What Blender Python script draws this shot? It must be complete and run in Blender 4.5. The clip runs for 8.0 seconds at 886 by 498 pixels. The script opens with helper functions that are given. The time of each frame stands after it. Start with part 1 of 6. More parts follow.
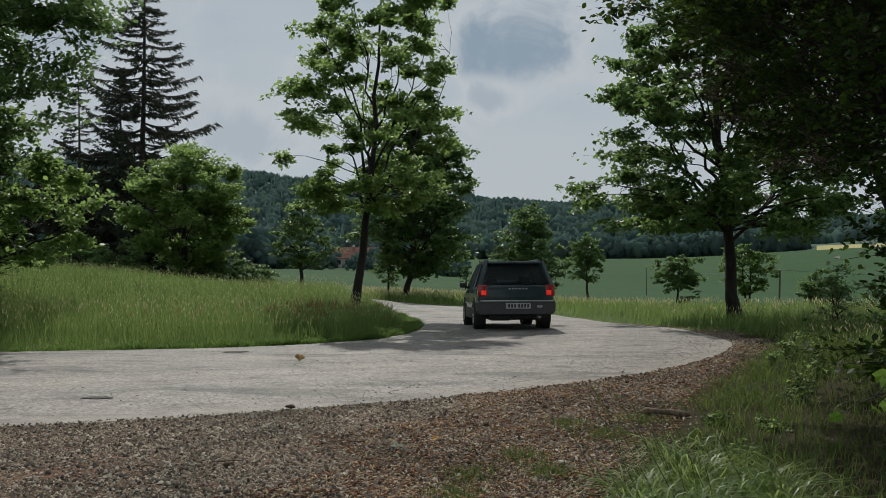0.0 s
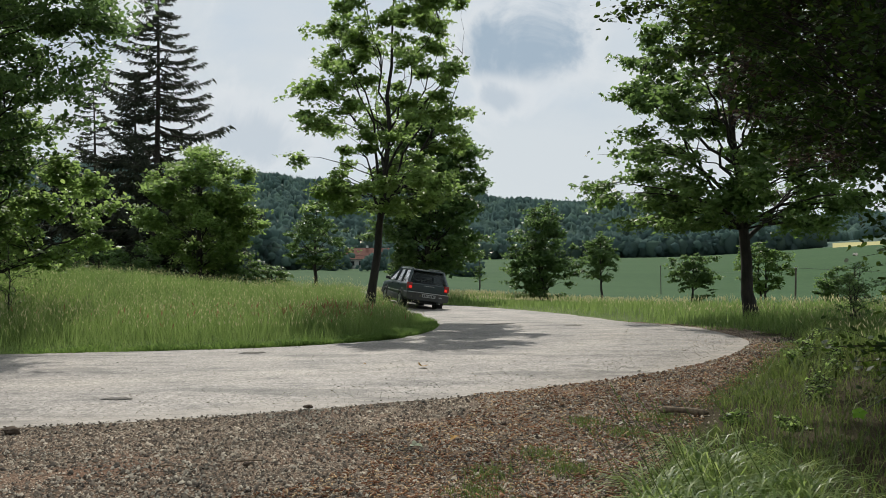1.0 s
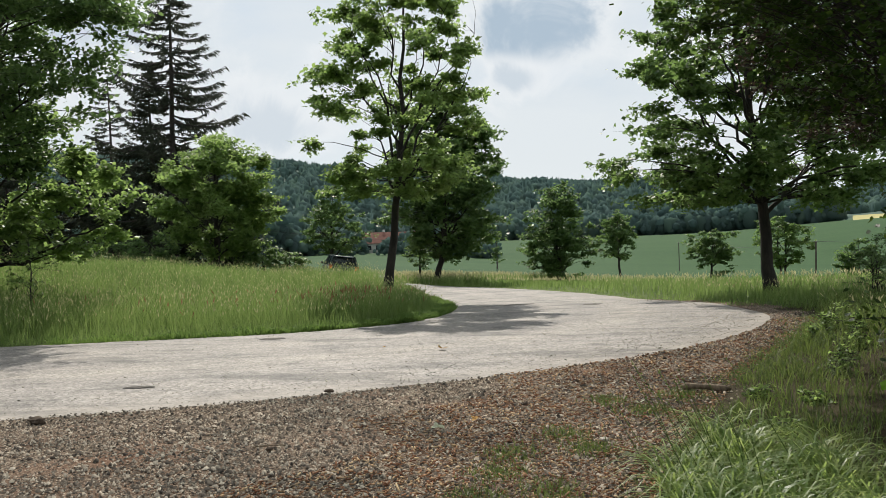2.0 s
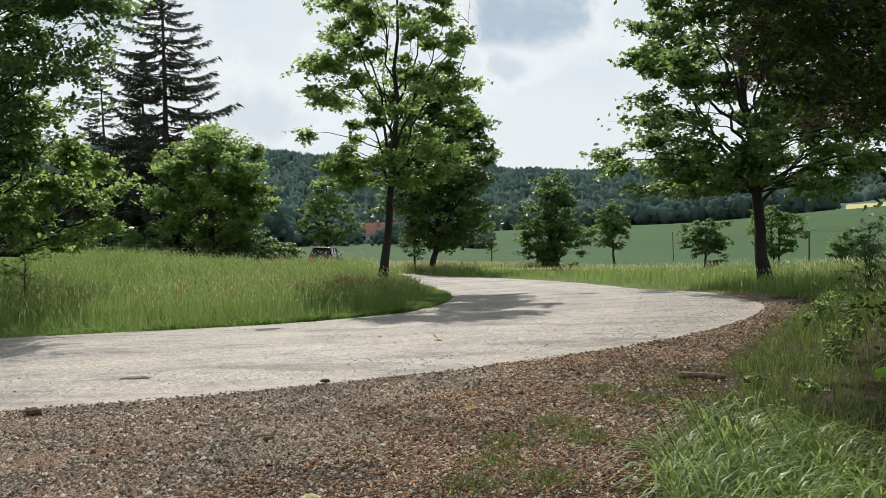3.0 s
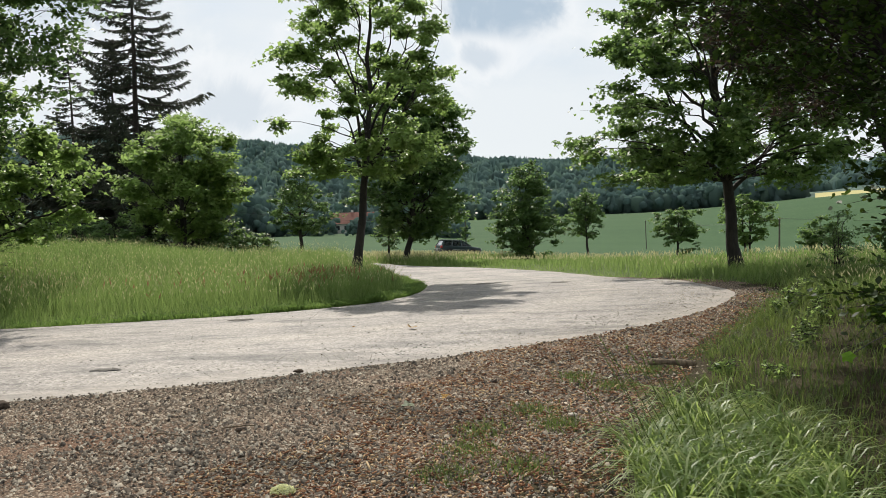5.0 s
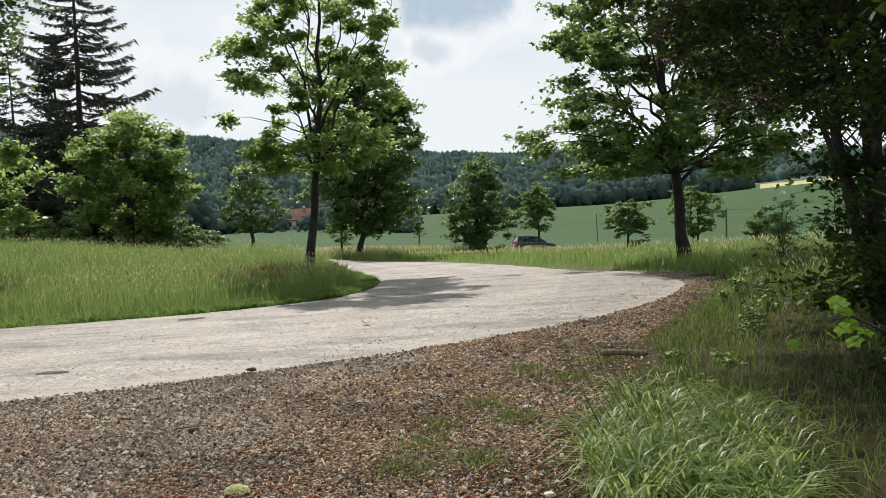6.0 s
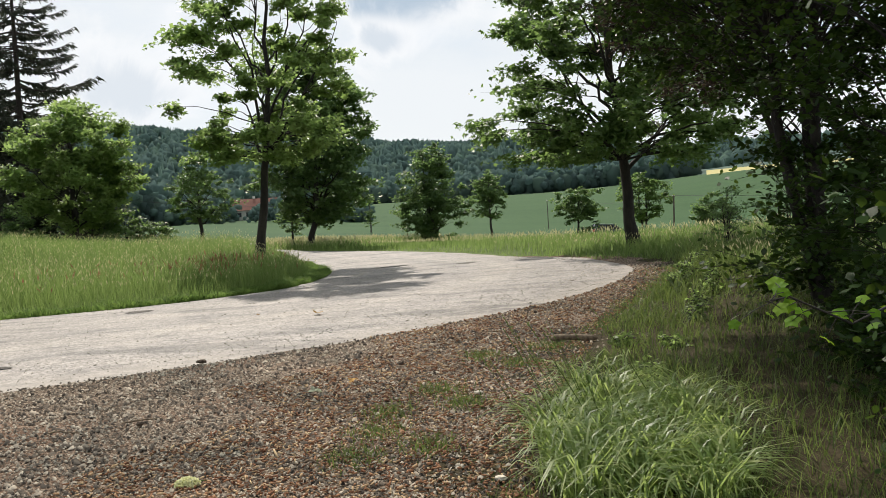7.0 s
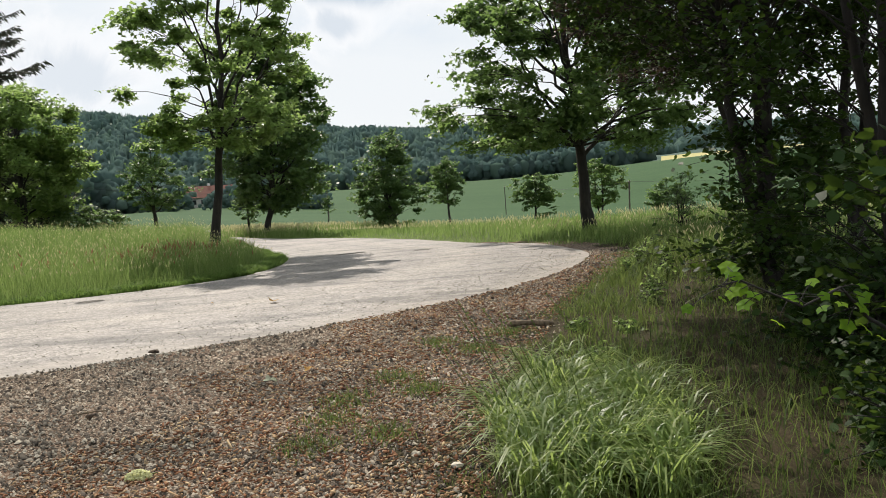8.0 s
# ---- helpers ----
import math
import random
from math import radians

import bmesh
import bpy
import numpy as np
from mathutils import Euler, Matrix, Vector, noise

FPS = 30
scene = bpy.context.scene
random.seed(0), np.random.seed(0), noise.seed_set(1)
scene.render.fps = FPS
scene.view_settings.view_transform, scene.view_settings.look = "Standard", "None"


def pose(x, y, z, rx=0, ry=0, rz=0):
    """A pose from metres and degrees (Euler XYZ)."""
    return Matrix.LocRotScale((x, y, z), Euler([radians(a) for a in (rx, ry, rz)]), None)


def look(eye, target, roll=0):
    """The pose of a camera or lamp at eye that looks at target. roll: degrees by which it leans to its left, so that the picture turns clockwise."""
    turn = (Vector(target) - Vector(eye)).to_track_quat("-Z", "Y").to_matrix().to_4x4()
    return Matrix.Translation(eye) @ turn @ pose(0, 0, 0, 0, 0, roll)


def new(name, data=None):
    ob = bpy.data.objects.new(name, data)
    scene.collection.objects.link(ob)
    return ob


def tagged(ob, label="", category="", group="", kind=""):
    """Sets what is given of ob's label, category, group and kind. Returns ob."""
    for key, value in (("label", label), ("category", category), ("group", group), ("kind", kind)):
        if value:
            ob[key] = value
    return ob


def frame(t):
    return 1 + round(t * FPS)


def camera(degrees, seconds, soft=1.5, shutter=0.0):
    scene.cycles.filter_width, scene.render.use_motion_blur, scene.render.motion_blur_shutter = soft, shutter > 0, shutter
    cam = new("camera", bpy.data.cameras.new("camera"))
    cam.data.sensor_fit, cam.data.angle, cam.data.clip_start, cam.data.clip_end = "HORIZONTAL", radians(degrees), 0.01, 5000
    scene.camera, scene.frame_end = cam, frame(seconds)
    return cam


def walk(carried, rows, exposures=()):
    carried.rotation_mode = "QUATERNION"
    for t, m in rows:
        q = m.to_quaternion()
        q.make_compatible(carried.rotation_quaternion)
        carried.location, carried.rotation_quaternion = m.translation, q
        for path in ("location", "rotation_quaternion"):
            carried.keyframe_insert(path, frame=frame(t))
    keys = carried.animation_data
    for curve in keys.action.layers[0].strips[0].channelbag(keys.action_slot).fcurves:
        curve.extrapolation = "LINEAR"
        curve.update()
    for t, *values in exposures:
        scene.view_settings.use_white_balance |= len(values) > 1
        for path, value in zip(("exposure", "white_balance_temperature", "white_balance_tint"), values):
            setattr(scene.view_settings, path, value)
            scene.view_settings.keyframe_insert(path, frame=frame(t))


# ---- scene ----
cam = camera(54.7, 8.0, soft=0.8)
PATH = [
    (0, (0.021, -0.015, 1.617), (0.001, 1.985, 1.647), -0.3),
    (0.5, (0.012, -0.008, 1.608), (-0.001, 1.992, 1.644), -0.3),
    (1, (-0.009, -0.032, 1.611), (-0.06, 1.967, 1.642), -0.7),
    (1.5, (-0.013, 0.001, 1.603), (-0.097, 1.999, 1.615), -1.4),
    (2, (-0.013, 0.0, 1.603), (-0.104, 1.998, 1.594), -2.1),
    (3.5, (-0.033, -0.013, 1.6), (-0.103, 1.985, 1.562), -2.3),
    (4, (-0.024, -0.014, 1.602), (-0.08, 1.985, 1.559), -2.5),
    (5.5, (-0.012, 0.011, 1.589), (0.011, 2.01, 1.521), -2.7),
    (6, (-0.01, 0.009, 1.594), (0.078, 2.006, 1.517), -3.2),
    (6.5, (-0.005, 0.004, 1.581), (0.137, 1.997, 1.492), -3.5),
    (7, (0.006, -0.007, 1.586), (0.203, 1.98, 1.476), -3.8),
    (7.5, (0.027, 0.024, 1.579), (0.276, 2.004, 1.449), -3.9),
    (8, (0.03, 0.034, 1.581), (0.321, 2.007, 1.433), -4.0),
]
walk(cam, [(t, look(eye, aim, roll)) for t, eye, aim, roll in PATH],
     exposures=[(0.0, -0.66, 6200, 8), (0.5, -0.50, 6230, 8), (1.0, -0.15, 6330, 9), (1.5, 0.0, 6420, 9.5), (3.5, 0.14, 6480, 10), (6.0, 0.20, 6530, 11), (8.0, 0.25, 6580, 12)])

# ---- light ----
SUN_AZ, SUN_EL = radians(-9), radians(46)  # from straight ahead (+y), towards +x
world = bpy.data.worlds.new("world")
scene.world = world
world.use_nodes = True


def sky():
    nt = world.node_tree
    n, l = nt.nodes, nt.links
    bg = n["Background"]
    tex = n.new("ShaderNodeTexSky")
    tex.sky_type, tex.sun_disc = "NISHITA", False
    tex.sun_elevation, tex.sun_rotation = SUN_EL, SUN_AZ
    scale = n.new("ShaderNodeVectorMath")
    scale.operation = "SCALE"
    scale.inputs["Scale"].default_value = 0.11
    l.new(tex.outputs[0], scale.inputs[0])
    co = n.new("ShaderNodeTexCoord")
    mp = n.new("ShaderNodeMapping")
    mp.inputs["Scale"].default_value = (1.0, 1.0, 2.6)
    mp.inputs["Location"].default_value = (0.35, 0.1, 0.0)
    l.new(co.outputs["Generated"], mp.inputs[0])
    # a bright sheet of cloud with bluish-grey heaps in it
    big = n.new("ShaderNodeTexNoise")
    big.inputs["Scale"].default_value, big.inputs["Detail"].default_value, big.inputs["Roughness"].default_value = 3.4, 9, 0.52
    l.new(mp.outputs[0], big.inputs["Vector"])
    heap = n.new("ShaderNodeValToRGB")
    heap.color_ramp.elements[0].position, heap.color_ramp.elements[0].color = 0.34, (0.62, 0.70, 0.77, 1)
    heap.color_ramp.elements[1].position, heap.color_ramp.elements[1].color = 0.56, (0.735, 0.778, 0.802, 1)
    e = heap.color_ramp.elements.new(0.45)
    e.color = (0.69, 0.745, 0.785, 1)
    l.new(big.outputs[0], heap.inputs[0])
    veil = n.new("ShaderNodeTexNoise")
    veil.inputs["Scale"].default_value, veil.inputs["Detail"].default_value = 1.7, 5
    l.new(mp.outputs[0], veil.inputs["Vector"])
    cover = n.new("ShaderNodeMapRange")
    cover.inputs[1].default_value, cover.inputs[2].default_value = 0.25, 0.55
    cover.inputs[3].default_value, cover.inputs[4].default_value = 0.75, 0.97
    l.new(veil.outputs[0], cover.inputs[0])
    mix = n.new("ShaderNodeMix")
    mix.data_type = "RGBA"
    l.new(cover.outputs[0], mix.inputs[0])
    l.new(scale.outputs[0], mix.inputs[6])
    l.new(heap.outputs[0], mix.inputs[7])
    # bluish-grey heaps of cloud ahead, each with a ragged white rim: bearing, elevation, half width, flatness, depth of tone
    rag = n.new("ShaderNodeTexNoise")
    rag.inputs["Scale"].default_value, rag.inputs["Detail"].default_value, rag.inputs["Roughness"].default_value = 7.5, 12, 0.6
    rag.inputs["Distortion"].default_value = 0.7
    l.new(co.outputs["Generated"], rag.inputs["Vector"])
    col = mix.outputs[2]
    for bear, elev, size, flat, deep in ((4.6, 13.6, 0.090, 1.7, 0.95), (2.6, 10.7, 0.045, 2.2, 0.5), (-13.4, 8.3, 0.075, 2.0, 0.4), (-9.0, 11.5, 0.04, 1.4, 0.35), (12.0, 12.0, 0.05, 1.8, 0.3), (-24.0, 14.0, 0.10, 1.6, 0.6), (30.0, 11.0, 0.12, 1.8, 0.6)):
        b, e = radians(bear), radians(elev)
        sub_ = n.new("ShaderNodeVectorMath")
        sub_.operation = "SUBTRACT"
        sub_.inputs[1].default_value = (math.sin(b) * math.cos(e), math.cos(b) * math.cos(e), math.sin(e))
        l.new(co.outputs["Generated"], sub_.inputs[0])
        sq = n.new("ShaderNodeVectorMath")
        sq.operation = "MULTIPLY"
        sq.inputs[1].default_value = (1.0 / size, 1.0 / size, flat / size)
        l.new(sub_.outputs[0], sq.inputs[0])
        ln = n.new("ShaderNodeVectorMath")
        ln.operation = "LENGTH"
        l.new(sq.outputs[0], ln.inputs[0])
        ma = n.new("ShaderNodeMath")
        ma.operation = "MULTIPLY_ADD"
        ma.inputs[1].default_value = 4.2
        l.new(rag.outputs[0], ma.inputs[0])
        l.new(ln.outputs["Value"], ma.inputs[2])
        for lo, hi, tone, amount in ((3.5, 2.6, (0.82, 0.845, 0.86, 1), 0.8), (2.95, 2.15, (0.40, 0.50, 0.60, 1), deep)):
            core = n.new("ShaderNodeMapRange")
            core.interpolation_type = "SMOOTHSTEP"
            core.inputs[1].default_value, core.inputs[2].default_value = lo, hi
            core.inputs[3].default_value, core.inputs[4].default_value = 0.0, amount
            l.new(ma.outputs[0], core.inputs[0])
            over = n.new("ShaderNodeMix")
            over.data_type = "RGBA"
            over.inputs[7].default_value = tone
            l.new(core.outputs[0], over.inputs[0])
            l.new(col, over.inputs[6])
            col = over.outputs[2]
    l.new(col, bg.inputs[0])
    bg.inputs[1].default_value = 1.0


sky()
sun = new("sun", bpy.data.lights.new("sun", "SUN"))
sun.data.energy, sun.data.angle, sun.data.color = 4.8, radians(0.6), (1.0, 0.94, 0.84)
sun.matrix_world = look((math.sin(SUN_AZ) * math.cos(SUN_EL) * 90, math.cos(SUN_AZ) * math.cos(SUN_EL) * 90, math.sin(SUN_EL) * 90), (0, 0, 0))


# ---- materials ----
def material(name, rough=0.8, metal=0.0):
    m = bpy.data.materials.new(name)
    m.use_nodes = True
    b = m.node_tree.nodes["Principled BSDF"]
    b.inputs["Roughness"].default_value, b.inputs["Metallic"].default_value = rough, metal
    return m, m.node_tree.nodes, m.node_tree.links, b


def ramp(n, stops):
    r = n.new("ShaderNodeValToRGB")
    els = r.color_ramp.elements
    while len(els) < len(stops):
        els.new(0.5)
    for e, (p, c) in zip(els, stops):
        e.position, e.color = p, (*c, 1)
    return r


def noise_tex(n, l, scale, detail=6, rough=0.55, vec=None, stretch=None):
    t = n.new("ShaderNodeTexNoise")
    t.inputs["Scale"].default_value, t.inputs["Detail"].default_value, t.inputs["Roughness"].default_value = scale, detail, rough
    if vec is None:
        vec = n.new("ShaderNodeNewGeometry").outputs["Position"]
    if stretch:
        mp = n.new("ShaderNodeMapping")
        mp.inputs["Scale"].default_value = stretch
        l.new(vec, mp.inputs[0])
        vec = mp.outputs[0]
    l.new(vec, t.inputs["Vector"])
    return t


def blend(n, l, a, b, fac, mode="MIX"):
    m = n.new("ShaderNodeMix")
    m.data_type, m.blend_type = "RGBA", mode
    for sock, v in ((m.inputs[0], fac), (m.inputs[6], a), (m.inputs[7], b)):
        if hasattr(v, "links"):
            l.new(v, sock)
        else:
            sock.default_value = v if isinstance(v, (int, float)) else (*v, 1)
    return m.outputs[2]


def bump(n, l, b, height, strength, dist):
    bp = n.new("ShaderNodeBump")
    bp.inputs["Strength"].default_value, bp.inputs["Distance"].default_value = strength, dist
    l.new(height, bp.inputs["Height"])
    l.new(bp.outputs[0], b.inputs["Normal"])


def two_scale(name, stops_big, s_big, stops_small, s_small, fac=0.5, rough=0.9, bump_s=0.4, bump_d=0.01, stretch=None):
    m, n, l, b = material(name, rough)
    b.inputs["Specular IOR Level"].default_value = 0.08
    a = ramp(n, stops_big)
    t1 = noise_tex(n, l, s_big, 5, 0.55, stretch=stretch)
    l.new(t1.outputs[0], a.inputs[0])
    c = ramp(n, stops_small)
    t2 = noise_tex(n, l, s_small, 6, 0.65)
    l.new(t2.outputs[0], c.inputs[0])
    l.new(blend(n, l, a.outputs[0], c.outputs[0], fac), b.inputs["Base Color"])
    bump(n, l, b, t2.outputs[0], bump_s, bump_d)
    return m


def leaf_material(name, dark, mid, light, through_col, amount=0.45, rough=0.5, gloss=0.12, patch_scale=0.8):
    m, n, l, b = material(name, rough)
    b.inputs["Specular IOR Level"].default_value = gloss
    geo = n.new("ShaderNodeNewGeometry")
    r = ramp(n, [(0.0, dark), (0.55, mid), (1.0, light)])
    l.new(geo.outputs["Random Per Island"], r.inputs[0])
    t = noise_tex(n, l, patch_scale, 3, vec=geo.outputs["Position"])
    shade = ramp(n, [(0.3, (0.66, 0.72, 0.66)), (0.7, (1.22, 1.16, 1.0))])
    l.new(t.outputs[0], shade.inputs[0])
    col = blend(n, l, r.outputs[0], shade.outputs[0], 1.0, "MULTIPLY")
    l.new(col, b.inputs["Base Color"])
    tr = n.new("ShaderNodeBsdfTranslucent")
    l.new(blend(n, l, col, through_col, 0.6), tr.inputs[0])
    mx = n.new("ShaderNodeMixShader")
    mx.inputs[0].default_value = amount
    l.new(b.outputs[0], mx.inputs[1])
    l.new(tr.outputs[0], mx.inputs[2])
    l.new(mx.outputs[0], n["Material Output"].inputs[0])
    return m


M_MEADOW = two_scale("meadow_soil", [(0.3, (0.05, 0.085, 0.02)), (0.7, (0.12, 0.15, 0.045))], 0.25, [(0.3, (0.03, 0.055, 0.012)), (0.7, (0.14, 0.17, 0.06))], 9.0, 0.5, bump_s=0.7, bump_d=0.05)
M_CROP = two_scale("crop_field", [(0.3, (0.024, 0.062, 0.022)), (0.7, (0.046, 0.092, 0.034))], 0.03, [(0.3, (0.018, 0.050, 0.018)), (0.7, (0.056, 0.102, 0.038))], 0.9, 0.5, stretch=(0.25, 1.6, 1))
M_YELLOW = two_scale("ripe_field", [(0.3, (0.32, 0.30, 0.12)), (0.7, (0.42, 0.37, 0.17))], 0.02, [(0.3, (0.3, 0.28, 0.12)), (0.7, (0.45, 0.4, 0.2))], 0.6, 0.5)
# floor lightened to the woods' haze tint, so shaded gaps look less black
M_HAZED_FLOOR = two_scale("hazed_wood_floor", [(0.3, (0.055, 0.085, 0.075)), (0.7, (0.07, 0.11, 0.085))], 0.01, [(0.3, (0.05, 0.08, 0.07)), (0.7, (0.08, 0.12, 0.09))], 0.08, 0.5)


def gravel_material():
    m, n, l, b = material("gravel_bed", 0.9)
    b.inputs["Specular IOR Level"].default_value = 0.08
    pos = n.new("ShaderNodeNewGeometry").outputs["Position"]
    v = n.new("ShaderNodeTexVoronoi")
    v.inputs["Scale"].default_value = 75
    l.new(pos, v.inputs["Vector"])
    sep = n.new("ShaderNodeSeparateColor")
    l.new(v.outputs["Color"], sep.inputs[0])
    cell = ramp(n, [(0.0, (0.045, 0.033, 0.024)), (0.45, (0.14, 0.105, 0.078)), (0.8, (0.24, 0.195, 0.15)), (1.0, (0.42, 0.37, 0.30))])
    l.new(sep.outputs[0], cell.inputs[0])
    # cells darken towards their rims, painting the shade between stones
    gap = ramp(n, [(0.0, (1.1, 1.1, 1.1)), (0.55, (0.9, 0.9, 0.9)), (0.9, (0.35, 0.35, 0.35))])
    l.new(v.outputs["Distance"], gap.inputs[0])
    c = blend(n, l, cell.outputs[0], gap.outputs[0], 1.0, "MULTIPLY")
    t = noise_tex(n, l, 0.8, 6, 0.6, pos)
    big = ramp(n, [(0.3, (0.62, 0.56, 0.52)), (0.5, (1.0, 0.95, 0.9)), (0.7, (1.3, 1.25, 1.2))])
    l.new(t.outputs[0], big.inputs[0])
    c = blend(n, l, c, big.outputs[0], 1.0, "MULTIPLY")
    t2 = noise_tex(n, l, 0.55, 5, 0.6, pos)
    red = ramp(n, [(0.5, (0, 0, 0)), (0.66, (1, 1, 1))])
    l.new(t2.outputs[0], red.inputs[0])
    c = blend(n, l, c, (0.17, 0.085, 0.05), blend(n, l, (0, 0, 0), red.outputs[0], 0.5))
    l.new(c, b.inputs["Base Color"])
    bump(n, l, b, v.outputs["Distance"], 0.8, -0.012)
    return m


M_GRAVEL = gravel_material()


def road_material():
    m, n, l, b = material("worn_asphalt", 0.72)
    b.inputs["Specular IOR Level"].default_value = 0.25
    geo = n.new("ShaderNodeNewGeometry")
    pos = geo.outputs["Position"]
    base = ramp(n, [(0.3, (0.175, 0.163, 0.150)), (0.7, (0.30, 0.277, 0.255))])
    t1 = noise_tex(n, l, 0.45, 7, 0.6, pos)
    l.new(t1.outputs[0], base.inputs[0])
    # aggregate showing through the worn binder
    v = n.new("ShaderNodeTexVoronoi")
    v.inputs["Scale"].default_value = 32
    l.new(pos, v.inputs["Vector"])
    grit = ramp(n, [(0.0, (0.11, 0.10, 0.09)), (0.5, (0.27, 0.25, 0.23)), (1.0, (0.46, 0.43, 0.40))])
    l.new(v.outputs["Color"], grit.inputs[0])
    c = blend(n, l, base.outputs[0], grit.outputs[0], 0.62)
    # from the outer edge inwards: a sandy margin, a coarse band, then smoother wheel tracks
    at = n.new("ShaderNodeAttribute")
    at.attribute_name = "across"
    wob = n.new("ShaderNodeMath")
    wob.operation = "MULTIPLY_ADD"
    wob.inputs[1].default_value = 0.10
    l.new(t1.outputs[0], wob.inputs[0])
    l.new(at.outputs["Fac"], wob.inputs[2])
    margin = ramp(n, [(0.085, (1, 1, 1)), (0.135, (0, 0, 0))])
    l.new(wob.outputs[0], margin.inputs[0])
    c = blend(n, l, c, (0.30, 0.272, 0.240), blend(n, l, (0, 0, 0), margin.outputs[0], 0.65))
    tracks = ramp(n, [(0.12, (1.0, 1.0, 1.0)), (0.30, (0.96, 0.96, 0.97)), (0.42, (1.08, 1.07, 1.05)), (0.56, (0.86, 0.86, 0.87)), (0.70, (1.05, 1.04, 1.03)), (0.84, (0.88, 0.88, 0.88)), (1.0, (1.0, 1.0, 1.0))])
    l.new(wob.outputs[0], tracks.inputs[0])
    c = blend(n, l, c, tracks.outputs[0], 1.0, "MULTIPLY")
    # dark repaired streaks and damp stains
    t2 = noise_tex(n, l, 0.5, 7, 0.62, pos, stretch=(0.5, 1.3, 1))
    st = ramp(n, [(0.0, (0, 0, 0)), (0.58, (0, 0, 0)), (0.63, (1, 1, 1))])
    l.new(t2.outputs[0], st.inputs[0])
    c = blend(n, l, c, (0.085, 0.08, 0.075), blend(n, l, (0, 0, 0), st.outputs[0], 0.55))
    t4 = noise_tex(n, l, 1.6, 10, 0.75, pos, stretch=(0.45, 1.1, 1))
    wr = ramp(n, [(0.36, (0.56, 0.56, 0.57)), (0.48, (0.97, 0.97, 0.97)), (0.66, (1.20, 1.18, 1.15))])
    l.new(t4.outputs[0], wr.inputs[0])
    c = blend(n, l, c, wr.outputs[0], 1.0, "MULTIPLY")
    t3 = noise_tex(n, l, 7.0, 8, 0.7, pos)
    sp = ramp(n, [(0.3, (0.78, 0.77, 0.75)), (0.7, (1.12, 1.1, 1.08))])
    l.new(t3.outputs[0], sp.inputs[0])
    c = blend(n, l, c, sp.outputs[0], 1.0, "MULTIPLY")
    l.new(c, b.inputs["Base Color"])
    bump(n, l, b, v.outputs["Distance"], 0.5, 0.006)
    return m


M_ROAD = road_material()


def bark_material(name, a, b_, scale=14):
    m, n, l, b = material(name, 0.9)
    t = noise_tex(n, l, scale, 8, 0.65, stretch=(1, 1, 0.22))
    r = ramp(n, [(0.32, a), (0.68, b_)])
    l.new(t.outputs[0], r.inputs[0])
    t2 = noise_tex(n, l, 2.2, 4)
    lich = ramp(n, [(0.5, (0.85, 0.85, 0.85)), (0.7, (1.25, 1.3, 1.1))])
    l.new(t2.outputs[0], lich.inputs[0])
    l.new(blend(n, l, r.outputs[0], lich.outputs[0], 1.0, "MULTIPLY"), b.inputs["Base Color"])
    bump(n, l, b, t.outputs[0], 0.9, 0.02)
    return m


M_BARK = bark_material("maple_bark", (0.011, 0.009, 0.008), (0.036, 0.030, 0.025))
M_BARK_D = bark_material("spruce_bark", (0.022, 0.018, 0.016), (0.060, 0.048, 0.040))
M_LEAF = leaf_material("maple_leaf", (0.048, 0.095, 0.030), (0.100, 0.175, 0.052), (0.190, 0.275, 0.095), (0.42, 0.58, 0.17), 0.60, 0.45, 0.28)
M_LEAF_M = leaf_material("sycamore_leaf", (0.030, 0.068, 0.026), (0.064, 0.122, 0.042), (0.130, 0.198, 0.070), (0.29, 0.44, 0.12), 0.54, 0.45, 0.25)
M_LEAF_D = leaf_material("dense_leaf", (0.030, 0.066, 0.028), (0.060, 0.112, 0.043), (0.108, 0.172, 0.064), (0.26, 0.40, 0.12), 0.52, 0.45, 0.25)
# thicket leaves near black: their backlit shade is put into the colour
M_LEAF_SHADED = leaf_material("shaded_hedge_leaf", (0.011, 0.027, 0.008), (0.021, 0.046, 0.013), (0.042, 0.080, 0.021), (0.17, 0.27, 0.035), 0.25, 0.5, 0.10)
M_LEAF_R = leaf_material("reddish_leaf", (0.026, 0.022, 0.018), (0.040, 0.031, 0.025), (0.058, 0.044, 0.032), (0.085, 0.060, 0.040), 0.3)
M_NEEDLE = leaf_material("spruce_needle", (0.028, 0.036, 0.028), (0.044, 0.054, 0.041), (0.066, 0.074, 0.054), (0.09, 0.10, 0.07), 0.3, 0.6)
# distant foliage paled and blued: aerial haze put into the colour
M_HAZED_WOODS = leaf_material("hazed_woods", (0.108, 0.160, 0.170), (0.122, 0.182, 0.182), (0.145, 0.215, 0.185), (0.30, 0.40, 0.39), 0.6, 0.9, 0.0, 0.012)
M_GRASS = leaf_material("meadow_grass", (0.065, 0.120, 0.032), (0.115, 0.178, 0.055), (0.21, 0.25, 0.12), (0.32, 0.44, 0.13), 0.5, 0.65, 0.1, 0.35)
M_FRINGE = leaf_material("fringe_grass", (0.050, 0.098, 0.024), (0.085, 0.150, 0.038), (0.15, 0.215, 0.065), (0.28, 0.42, 0.10), 0.45, 0.6, 0.1)
M_GRASS_N = leaf_material("verge_grass", (0.032, 0.062, 0.017), (0.064, 0.108, 0.032), (0.18, 0.205, 0.090), (0.26, 0.34, 0.085), 0.40, 0.5, 0.15, 1.6)
